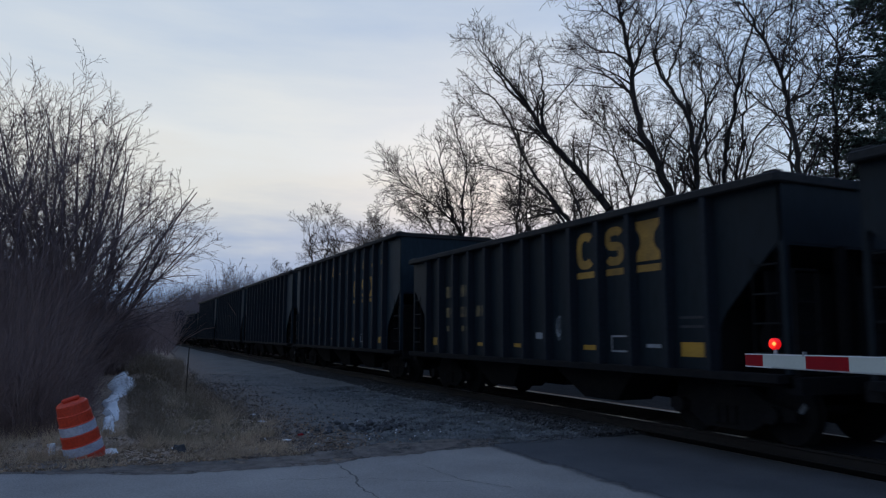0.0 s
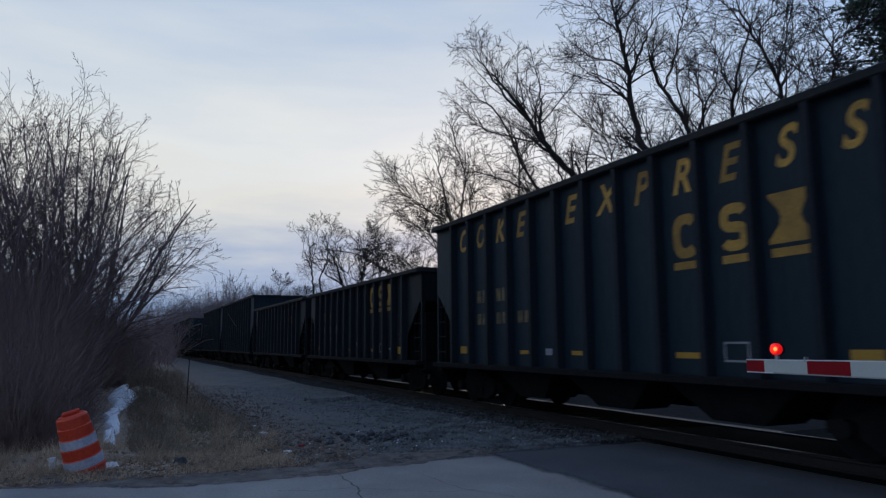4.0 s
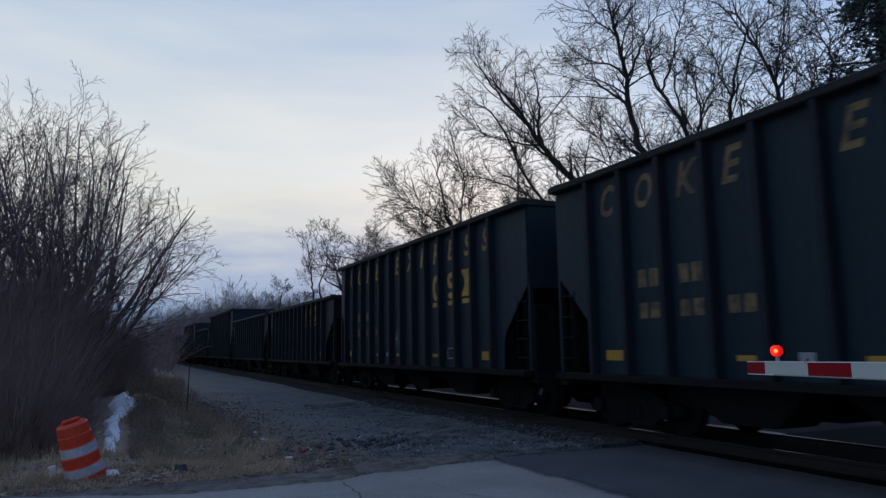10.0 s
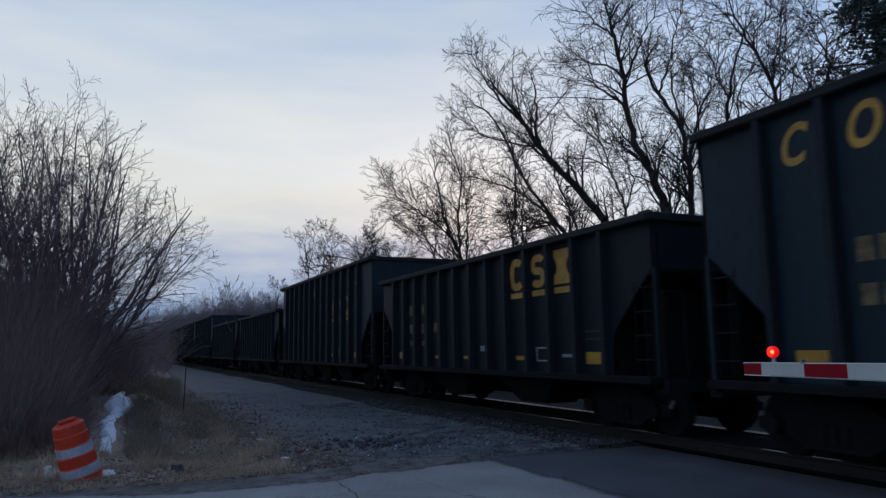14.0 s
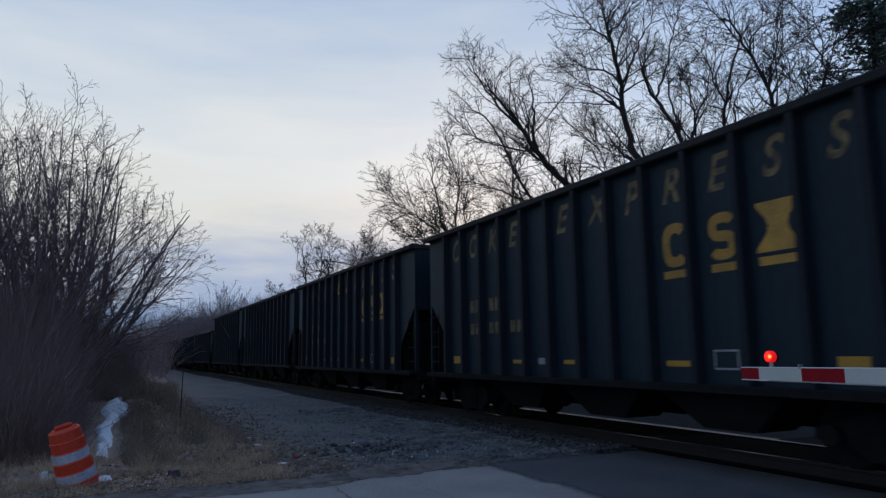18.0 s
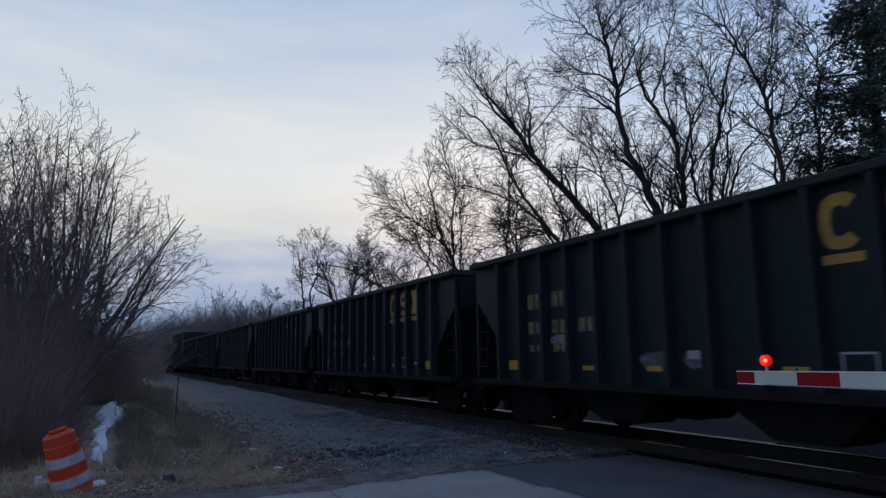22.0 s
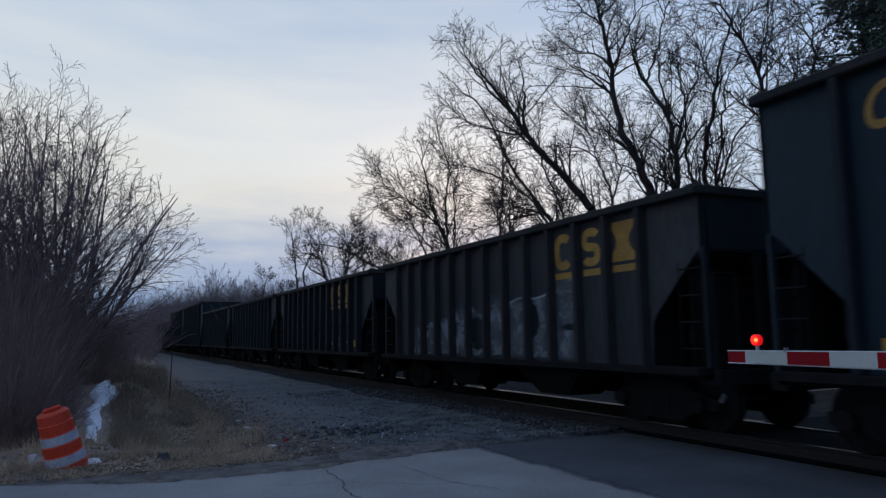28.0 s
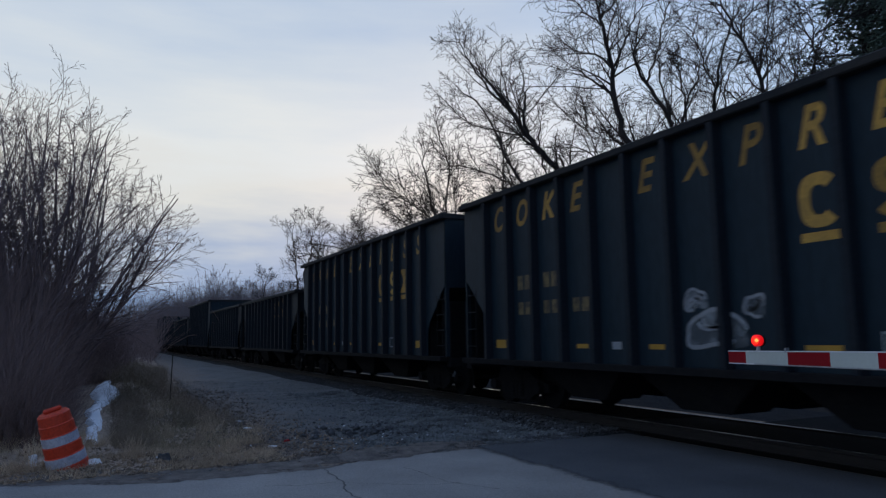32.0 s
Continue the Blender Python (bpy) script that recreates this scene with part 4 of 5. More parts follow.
part("mast", lathe(bmesh.new(), [(.22, BED - .05), (.22, BED + .05), (.06, BED + .06), (.06, 2.6)], "Z", 16, (GX + .12, -1.3, 0)), M["galv"], gate)
part("mechanism", boxes((GX - .1, GX + .3, -1.55, -.95, 1.05, 1.6), bevel=.03), M["galv"], gate)

# ---- construction drum, leaning in the verge ----
drum = tagged(new("traffic_drum"), "leaning orange traffic drum with two silver bands", "traffic drum")
bm = lathe(bmesh.new(), [(.270, 0), (.272, .12), (.262, .13), (.262, .27), (.250, .28), (.250, .42), (.238, .43), (.238, .57), (.226, .58), (.226, .72), (.216, .73), (.208, .86), (.18, .885), (.10, .89)], sides=40)
part("shell", bm, M["orange"], drum)
part("band", lathe(bmesh.new(), [(.264, .135), (.265, .14), (.265, .26), (.264, .265)], sides=40), M["band"], drum, "silver reflective band")
part("band", lathe(bmesh.new(), [(.2405, .435), (.2412, .44), (.2412, .56), (.2405, .565)], sides=40), M["band"], drum, "silver reflective band")
part("handle", boxes((-.12, .12, -.03, .03, .885, .95), bevel=.02), M["orange"], drum)
DRUM = (-0.36, 11.75)
drum.matrix_basis = pose(DRUM[0] + .06, DRUM[1], BED - .03, 3, -17, 12)

# ---- snow left along the ditch: (y, left, right) stretches joined into one ragged strip ----
SNOW = [(14.2, -.15, -.02), (15.1, -.15, -.01), (15.9, -.12, .03), (16.4, -.08, .09), (16.8, -.12, .12), (17.3, -.17, .06), (17.8, -.15, .05), (18.3, -.03, .14), (18.8, .0, .36), (19.2, -.08, .52), (19.55, -.12, .44), (19.85, .03, .28), (20.2, .18, .27), (20.7, .2, .25)]
v, f = [], []
N = 70
for i in range(N + 1):
    y = SNOW[0][0] + (SNOW[-1][0] - SNOW[0][0]) * i / N
    k = max(j for j in range(len(SNOW) - 1) if SNOW[j][0] <= y + 1e-6)
    (y0, a0, b0), (y1, a1, b1) = SNOW[k], SNOW[k + 1]
    w = (y - y0) / (y1 - y0)
    a = a0 + (a1 - a0) * w + .11 * noise.noise((y * 3.1, 0, 0)) + .08 * noise.noise((y * 7, 3, 0))
    c = b0 + (b1 - b0) * w + .11 * noise.noise((y * 3.1, 8, 0)) + .08 * noise.noise((y * 7, 9, 0))
    a, c = a - .03, c + .03
    for j in range(7):
        x = a + (c - a) * j / 6
        v.append((x, y, float(level(x, y)) + .015 * (1 - (j / 3 - 1) ** 2) + (-.02 if j in (0, 6) else .09 + .012 * noise.noise((x * 5, y * 4, 0)))))
for i in range(N):
    for j in range(6):
        f.append((i * 7 + j, i * 7 + j + 1, (i + 1) * 7 + j + 1, (i + 1) * 7 + j))
strip = tagged(mesh_ob("snow_strip", v, f, M["snow"]), "ragged strip of old snow in the ditch", "snow", kind="stuff")
for p in strip.data.polygons:
    p.use_smooth = True


# ---- stones ----
def stones(name, n, place, r0, r1, material, label, category, seed):
    """Many small angular stones in one mesh."""
    g = np.random.default_rng(seed)
    base = np.array([(1, 0, 0), (-1, 0, 0), (0, 1, 0), (0, -1, 0), (0, 0, 1), (0, 0, -1)], float)
    tri = np.array([(0, 2, 4), (2, 1, 4), (1, 3, 4), (3, 0, 4), (2, 0, 5), (1, 2, 5), (3, 1, 5), (0, 3, 5)])
    x, y, z = place(g, n)
    r = r0 + (r1 - r0) * g.random(n) ** 2.5
    a = g.uniform(0, 6.28, n)
    v = base[None] * g.uniform(.55, 1.15, (n, 6, 1)) * np.stack([r * 1.1, r * .8, r * .62], 1)[:, None, :]
    v = v + g.normal(0, .13, v.shape) * r[:, None, None]
    c, s = np.cos(a)[:, None], np.sin(a)[:, None]
    v = np.stack([v[..., 0] * c - v[..., 1] * s, v[..., 0] * s + v[..., 1] * c, v[..., 2]], -1) + np.stack([x, y, z + r * .25], 1)[:, None, :]
    f = (tri[None] + (np.arange(n) * 6)[:, None, None]).reshape(-1, 3)
    me = bpy.data.meshes.new(name)
    co = v.reshape(-1, 3)
    me.vertices.add(len(co))
    me.vertices.foreach_set("co", co.ravel())
    me.loops.add(f.size)
    me.loops.foreach_set("vertex_index", f.ravel().astype(np.int32))
    me.polygons.add(len(f))
    me.polygons.foreach_set("loop_start", (np.arange(len(f)) * 3).astype(np.int32))
    me.update(calc_edges=True)
    me.materials.append(material)
    return tagged(new(name, me), label, category, kind="stuff")


def on_yard(x0, x1, y0, y1, power=1.0):
    def f(g, n):
        y = y0 + (y1 - y0) * g.random(n) ** power
        x = g.uniform(x0, x1, n)
        return x, y, yard_level(x, y)
    return f


def on_ground(x0, x1, y0, y1):
    def f(g, n):
        x, y = g.uniform(x0, x1, n), g.uniform(y0, y1, n)
        return x, y, level(x, y)
    return f


def near_pile(g, n):
    x, y = g.normal(4.6, .95, n), g.normal(13.2, .7, n)
    return x, y, yard_level(x, y)


stones("gravel_stones", 14000, on_yard(2.6, 7.7, 10.6, 32, 1.4), .008, .028, M["stone"], "loose grey crushed stone in the yard", "gravel", 21)
# dark lump colour continues the shade painted into the ballast bed
stones("ballast_stones", 9000, lambda g, n: (lambda x, y: (x, y, bed_level(x, y)))(g.uniform(7.7, 8.7, n), 10.6 + 30 * g.random(n) ** 1.4), .015, .05, M["lump"], "loose dark ballast stones beside the rail", "ballast", 22)
stones("gravel_stones", 7000, lambda g, n: (lambda x, y: (x, y, np.maximum(yard_level(x, y), bed_level(x, y) - .02)))(np.clip(7.0 + g.normal(0, .75, n), 4.6, 8.2), 10.9 + 13 * g.random(n) ** 1.3), .018, .060, M["stone"], "coarse bluish ballast stones spilled beside the track", "gravel", 31)
stones("gravel_stones", 2600, lambda g, n: (lambda x, y: (x, y, yard_level(x, y)))(g.normal(5.6, .9, n), 11.0 + np.abs(g.normal(0, 1.5, n))), .014, .045, M["stone"], "coarse stones spilled beside the road", "gravel", 32)
stones("ballast_stones", 1500, lambda g, n: (lambda x, y: (x, y, np.maximum(yard_level(x, y), bed_level(x, y)) - .01))(g.uniform(6.7, 8.75, n), 10.75 + g.normal(0, .33, n)), .015, .055, M["lump"], "dark ballast stones spilled at the edge of the crossing", "ballast", 35)
stones("pale_scraps", 30, lambda g, n: (lambda x, y: (x, y, np.maximum(level(x, y), np.where(x > 2.3, yard_level(x, y), -9)) + .008))(g.uniform(-.2, 5.2, n), 11.2 + 3.2 * g.random(n)), .012, .040, M["paper"], "pale scraps scattered over verge and gravel", "litter", 36)
stones("slag_lumps", 70, lambda g, n: (lambda x, y: (x, y, yard_level(x, y)))(g.normal(4.5, .55, n), g.normal(13.1, .4, n)), .05, .13, M["lump"], "heap of large dark lumps of slag", "slag", 34)
stones("slag_lumps", 260, near_pile, .015, .07, M["lump"], "scattered dark lumps of slag", "slag", 23)
stones("dirt_clods", 5000, lambda g, n: (lambda x, y: (x, y, np.maximum(level(x, y), np.where(x > 2.3, yard_level(x, y), -9))))(2.5 + g.normal(0, .7, n), 10.9 + 16 * g.random(n) ** 1.5), .012, .05, M["earth"], "brown clods of earth between grass and gravel", "dirt", 33)
stones("gravel_stones", 500, on_ground(.6, 3.0, 10.6, 16), .01, .035, M["stone"], "pebbles spread over the bare verge", "gravel", 24)
stones("slag_lumps", 130, on_yard(2.8, 7.6, 11.2, 16), .015, .045, M["lump"], "scattered dark lumps of slag", "slag", 25)

stones("leaf_litter", 6000, lambda g, n: (lambda x, y: (x, y, level(x, y)))(g.uniform(-3.5, 3.0, n), 10.9 + np.abs(g.normal(0, 1.3, n))), .012, .05, M["leaf"], "fallen leaves and straw on the verge", "leaves", 26)
stones("leaf_litter", 1500, lambda g, n: (lambda x, y: (x, y, yard_level(x, y)))(g.normal(3.2, .5, n), 10.9 + np.abs(g.normal(0, 2.5, n))), .01, .035, M["leaf"], "fallen leaves on the gravel", "leaves", 27)

stones("pale_chips", 70, lambda g, n: (lambda x, y: (x, y, yard_level(x, y)))(g.normal(4.6, 1.3, n), np.abs(g.normal(0, 1.6, n)) + 11.4), .010, .030, M["paper"], "pale chips of stone and paper on the gravel", "chips", 28)
# damp dirt spread along the edge of the road
dv, df = [], []
for i in range(301):
    x = -6 + 11.9 * i / 300
    wide = (1.1 if x < 3 else .85 if x < 4.4 else .75) + .25 * noise.noise((x * .9, 3, 0))
    for j in range(13):
        w = j / 12
        rag = .16 * noise.noise((x * 1.6, w * 2, 1)) + .10 * noise.noise((x * 5, w * 3, 1)) + .05 * noise.noise((x * 17, w * 3, 5))
        y = road_edge(min(x, 5.5)) - .08 + w * wide + rag
        on_road = y < road_edge(min(x, 5.5)) + .1
        h = max(float(level(x, y)), float(yard_level(np.array(x), np.array(y))) + .012 if x > 2.0 else -9, BED if on_road else -9)
        dv.append((x, y, h + (.003 if j == 0 else .006)))
for i in range(300):
    for j in range(12):
        a = i * 13 + j
        df.append((a, a + 13, a + 14, a + 1))
tagged(mesh_ob("damp_dirt", dv, df, M["dirt"]), "dark damp dirt washed along the road edge", "dirt", kind="stuff")

# ---- litter ----
def scrap(name, x, y, z, w, d, hgt, material, label, category, turn=0, seed=1):
    r = random.Random(seed)
    bm = bmesh.new()
    n = 9
    low = [(w * math.cos(6.283 * i / n) * r.uniform(.7, 1.1), d * math.sin(6.283 * i / n) * r.uniform(.7, 1.1)) for i in range(n)]
    a = [bm.verts.new((p[0], p[1], 0)) for p in low]
    b = [bm.verts.new((p[0] * .7, p[1] * .7, hgt * r.uniform(.6, 1))) for p in low]
    bm.faces.new(b)
    for i in range(n):
        bm.faces.new((a[i], a[(i + 1) % n], b[(i + 1) % n], b[i]))
    bmesh.ops.recalc_face_normals(bm, faces=bm.faces)
    me = bpy.data.meshes.new(name)
    bm.to_mesh(me)
    bm.free()
    me.materials.append(material)
    ob = tagged(new(name, me), label, category)
    ob.matrix_basis = pose(x, y, z, 0, 0, turn)
    return ob


cup = tagged(new("paper_cup"), "white paper cup standing in dead grass", "cup")
part("side", lathe(bmesh.new(), [(.045, 0), (.062, .17), (.058, .172), (.043, .02)], sides=18), M["paper"], cup)
cup.matrix_basis = pose(-.80, 12.6, float(level(-.8, 12.6)) + .0, 6, -8, 0)
scrap("snow_clump", .0, 11.72, float(level(0, 11.72)), .11, .08, .09, M["snow"], "small clump of old snow beside the drum", "snow", seed=2)
for x, y, w, seed in ((2.85, 15.2, .16, 3), (2.75, 12.4, .12, 4), (4.59, 14.2, .05, 5), (4.8, 13.3, .07, 6), (.72, 12.2, .045, 7), (6.9, 11.9, .05, 8), (2.9, 16.6, .08, 9)):
    zz = float(yard_level(np.array(x), np.array(y))) if x > 2.6 else float(level(x, y))
    scrap("litter", x, y, zz, w, w * .5, .025, M["paper"], "pale scrap of paper litter", "litter", seed * 40, seed)
scrap("litter", 3.03, 12.6, float(yard_level(np.array(3.03), np.array(12.6))), .07, .05, .05, M["red"], "crushed red wrapper on gravel", "litter", 30, 11)
scrap("slag_lump", .96, 11.65, float(level(.96, 11.65)), .12, .09, .12, M["lump"], "single dark lump in the dead grass", "slag", 0, 12)
st = tagged(new("marker_stake"), "thin weathered stake at the yard edge", "stake")
part("shaft", boxes((-.012, .012, -.008, .008, -.1, 1.25)), M["bark"], st)
st.matrix_basis = pose(1.78, 20.5, float(level(1.78, 20.5)), 0, 1.5, 0)

# ---- trees ----
def grow(rnd, p, d, length, r, depth, out, angle=34, shoots=(0, 5, 6, 7), ratio=.5, wiggle=.042, lift=.022, first=.2, label=None):
    """A tapering branch that kinks a little at each side shoot; shoots stand left and right in turn and grow the same way, one level finer."""
    count = shoots[min(depth, len(shoots) - 1)]
    n = count + 2 if depth else 2
    q, d = Vector(p), Vector(d).normalized()
    ref = Vector((0, 0, 1)) if abs(d.z) < .95 else Vector((1, 0, 0))
    side = Matrix.Rotation(rnd.uniform(0, 6.283), 3, d) @ d.cross(ref).normalized()
    bend = Vector((rnd.gauss(0, 1), rnd.gauss(0, 1), rnd.gauss(0, .8))) * ((.42 if label is None else .16) / n)
    steps = [rnd.uniform(.7, 1.3) for _ in range(n)]
    scale, gone, r0 = length / sum(steps), 0.0, r
    for i, st in enumerate(steps):
        d = (d + bend + Vector((rnd.gauss(0, wiggle), rnd.gauss(0, wiggle), rnd.gauss(0, wiggle) + lift))).normalized()
        q1 = q + d * st * scale
        gone += st * scale / length
        r1 = r * (1 - .78 * gone)
        out.append((tuple(q), tuple(q1), r0, r1, depth if label is None else label))
        q, r0 = q1, r1
        if depth and first < gone < .97:
            side = Matrix.Rotation(rnd.choice((2.4, 3.0, 3.6)) + rnd.gauss(0, .4), 3, d) @ (side - d * side.dot(d)).normalized()
            an = radians(angle * rnd.uniform(.7, 1.3))
            nd = d * math.cos(an) + side * math.sin(an)
            grow(rnd, q, nd, length * ratio * (1.3 - .75 * gone) * rnd.uniform(.6, 1.25), max(r1 * .66, .002), depth - 1, out, angle, shoots, ratio, wiggle, lift, .15)
            d = (d - side * (.02 + 1.1 * wiggle)).normalized()


def tree_parts(t, out, thin, fine, bark, twig, stem="trunk"):
    """Each stem as a part of its own, then the mass of branches and twigs."""
    groups = [(stem, (lambda k, n=n: k == n), 8, bark) for n in sorted({o[4] for o in out if o[4] >= 9})]
    groups += [("branchwork", lambda k: fine < k < 9, 5, bark), ("twigwork", lambda k: k <= fine, 3, twig)]
    for nm, sel, sides, m in groups:
        s = [o for o in out if sel(o[4])]
        if not s:
            continue
        ob = rods(nm, [o[0] for o in s], [o[1] for o in s], [max(o[2], thin) for o in s], [max(o[3], thin) for o in s], m, sides)
        ob.parent = t
        if nm.endswith("work"):
            ob["kind"] = "stuff"


def spot(heading, dist):
    """A place on the ground by heading from the eye."""
    return EYE[0] + dist * math.sin(radians(heading)), EYE[1] + dist * math.cos(radians(heading))


def stem_tree(name, x, y, right, stems, seed, label, group, thin=.0095):
    """stems: (offset, lean at foot, lean at top, length, radius, limb length); leans are tangents across the view."""
    rnd = random.Random(seed)
    t = tagged(new(name), label, "tree", group=group)
    t.matrix_basis = pose(x, y, float(level(x, y)) - .1)
    right = Vector(right)
    deep = Vector((-right.y, right.x, 0))
    out = []
    for number, (off, l0, l1, ln, r, limb) in enumerate(stems):
        q = right * off
        n = 14
        pts = [(q.copy(), r)]
        sway = rnd.uniform(0, 6)
        for i in range(n):
            w = i / (n - 1)
            lean = l0 + (l1 - l0) * w + .2 * math.sin(sway + 7 * w) + rnd.gauss(0, .1)
            d = (right * lean + deep * rnd.gauss(0, .08) + Vector((0, 0, 1))).normalized()
            q = q + d * (ln / n)
            r1 = r * (1 - .62 * (i + 1) / n)
            out.append((tuple(pts[-1][0]), tuple(q), pts[-1][1], r1, 9 + number))
            pts.append((q.copy(), r1))
            if w > .30 and rnd.random() < .8:
                a = rnd.uniform(0, 6.283)
                sd = right * math.cos(a) + deep * math.sin(a) * .8 + Vector((0, 0, rnd.uniform(.45, 1.3))) + d * .5
                grow(rnd, q, sd, limb * rnd.uniform(.7, 1.15) * (1.2 - .35 * w), r1 * rnd.uniform(.4, .6), 2, out, 36, (0, 5, 7, 7))
        for k in range(3):
            sd = d + right * (k - 1) * .55 + deep * rnd.gauss(0, .3) + Vector((0, 0, .15))
            grow(rnd, q, sd, limb * rnd.uniform(1.0, 1.4), r1 * .8, 3, out, 36, (0, 4, 5, 6))
    tree_parts(t, out, thin, 1, M["bark"], M["twig"])
    return t


def bough_tree(hd, dist, limbs, seed, full=1.0):
    """limbs: (metres across, metres up, radius, step, lean of each step in degrees); those from the ground are trunks."""
    rnd = random.Random(seed)
    x, y = spot(hd, dist)
    t = tagged(new("bare_tree"), "crooked leafless tree with dark spreading boughs behind the railway", "tree", group="bare trees behind the track")
    t.matrix_basis = pose(x, y, 0)
    right = Vector((math.cos(radians(hd)), -math.sin(radians(hd)), 0))
    deep = Vector((-right.y, right.x, 0))
    out, spine = [], []
    for across, up, r, step, leans in limbs:
        foot = up < 0
        r *= .86
        q = Vector((across, 0, up))
        if not foot:                         # boughs spring from the nearest stretch of an earlier limb
            q, near = min(spine, key=lambda o: (o[0].x - across) ** 2 + (o[0].z - up) ** 2)
            q, r = q.copy(), min(r, near * .8)
        drift = rnd.uniform(-.05, .05) if foot else rnd.uniform(-.4, .4)
        knots = [q]
        for a in leans:
            knots.append(knots[-1] + Vector((math.sin(radians(a)), drift, math.cos(radians(a)))) * step)
        knots = [knots[0], *knots, knots[-1] * 2 - knots[-2]]
        path, sway = [], rnd.uniform(0, 6)
        last, r0 = knots[1], r
        total = (len(leans) - (1.7 if len(leans) > 6 else 1.0 if len(leans) > 3 else .4)) * 4
        i = 0
        while i < total:
            i += 1
            k, f = divmod(i / 4, 1)
            k = int(k)
            if k >= len(leans):
                k, f = len(leans) - 1, 1.0
            p0, p1, p2, p3 = knots[k:k + 4]
            c = (p1 * 2 + (p2 - p0) * f + (p0 * 2 - p1 * 5 + p2 * 4 - p3) * f * f + (p1 * 3 - p0 - p2 * 3 + p3) * f ** 3) * .5
            w = i / total
            c = c + Vector((rnd.gauss(0, .034), rnd.gauss(0, .04), rnd.gauss(0, .02)))
            r1 = max(r * ((1 - .74 * w) if not foot else (1 - .32 * min(w / .6, 1)) * (1 - .62 * max(w - .5, 0) / .5)), .014)
            flat = lambda v: tuple(right * v.x + deep * v.y + Vector((0, 0, v.z)))
            path.append((flat(last), flat(c), r0, r1, 0))
            spine.append((c, r1))
            d = (right * (c - last).x + deep * (c - last).y + Vector((0, 0, (c - last).z))).normalized()
            last, r0 = c, r1
            if c.z < 4.5 or (foot and w < .3):
                continue
            for _ in range(rnd.choice((0, 1, 2, 2))):
                if rnd.random() > full:
                    continue
                side = Matrix.Rotation(rnd.uniform(0, 6.283), 3, d) @ d.cross(deep).normalized()
                if rnd.random() < .55:
                    nd = d + side * rnd.uniform(.5, 1.15) + Vector((0, 0, .1))
                    grow(rnd, flat(c), nd, rnd.uniform(1.8, 3.6) * (1.12 - .55 * w) * (.3 + .7 * full), min(max(r1 * .5, .020), .05), 2, out, 40, (0, 4, 7, 7), .46, .055, .012)
                else:
                    nd = d + side * rnd.uniform(.6, 1.1) + Vector((0, 0, .2))
                    grow(rnd, flat(c), nd, rnd.uniform(.6, 1.6), .013, 1, out, 38, (0, 4), .5, .06, .01)
        for k in range(2):
            sd = d + right * (k - .5) * .5 + deep * rnd.gauss(0, .25)
            grow(rnd, flat(last), sd, rnd.uniform(.9, 1.5), r1 * .8, 2, out, 36, (0, 4, 6, 7), .48, .05, .01)
        limb = rods("trunk" if foot else "bough", [o[0] for o in path], [o[1] for o in path], [o[2] for o in path], [o[3] for o in path], M["bark"], 8)
        limb.parent = t
    tree_parts(t, out, .0072 * max(1, dist / 30) * (1 if full == 1 else .7), 1, M["bark"], M["twig"])


bough_tree(43.0, 27, [(1.4, -0.3, 0.25, 1.41, (-12, -12, -12, -12, -16, -18, -22, -10, -3, -10, -8, -2)),
    (-1.4, 10.8, 0.07, .92, (-49, -44, -49)),
    (-1.3, 11.7, 0.07, .85, (-36, -64, -56)),
    (-1.6, 13.8, 0.06, 0.77, (44, 32, 21)),
    (-1.3, 11.7, 0.07, 0.97, (29, 22, 36)),
    (-1.8, 13.5, 0.05, 0.88, (-44, -30, -16)),
    (-0.7, 7.8, 0.10, 0.37, (-31, -35, -41))], 65)
bough_tree(44.6, 28, [(-0.0, -0.3, 0.20, 1.26, (0, 0, 0, 0, 0, 0, -1, -8, -29, -23, -2, 21)),
    (-0.9, 11.2, 0.09, 1.12, (23, 14, 17, 8)),
    (-1.5, -0.3, 0.12, 1.08, (7, 7, 7, 7, 7, 7, 13, 3, -35, -62)),
    (0.0, 8.1, 0.13, 1.06, (11, 11, 23, 14, -7)),
    (-0.1, 9.6, 0.06, 1.28, (-9, -6, -4, -4))], 66)
bough_tree(47.0, 28.5, [(0.5, -0.3, 0.15, 1.32, (-4, -4, -4, -4, -4, -9, 8, 13, 9, 18, 12, 8)),
    (1.0, -0.3, 0.12, 1.17, (-11, -11, -11, -11, -11, -11, -18, -3, 0, -6, -2, -1)),
    (-0.5, -0.3, 0.10, 1.15, (5, 5, 5, 5, 5, 6, 9, 9, 8, 10, 35, 47)),
    (-0.8, -0.3, 0.10, 1.18, (9, 9, 9, 9, 9, 9, 16, 19, 45, 40, 47)),
    (1.0, 13.0, 0.06, 1.23, (-32, -37, -42)),
    (0.3, 10.8, 0.05, 1.14, (-21, -11, -24))], 67)
bough_tree(51.7, 27, [(0.0, -0.3, 0.17, 1.33, (0, 0, 0, 0, 0, -1, -5, -6, -18, -23, -15, 5)),
    (-0.3, 10.7, 0.09, 1.01, (13, 10, 4, 8)),
    (-0.2, 9.7, 0.06, 0.62, (74, 32, 45)),
    (-0.9, 11.9, 0.05, 0.83, (-5, 40, 17))], 71)
bough_tree(54.0, 29, [(-0.2, -0.3, 0.14, 1.22, (2, 2, 2, 2, 2, 2, 3, 0, 4, 9, -24, -49)),
    (0.4, 11.8, 0.08, 1.26, (1, -28, -18)),
    (0.6, 12.6, 0.05, 0.32, (79, 76, 70)),
    (0.1, 10.5, 0.04, 0.77, (-32, -44, -44))], 72)
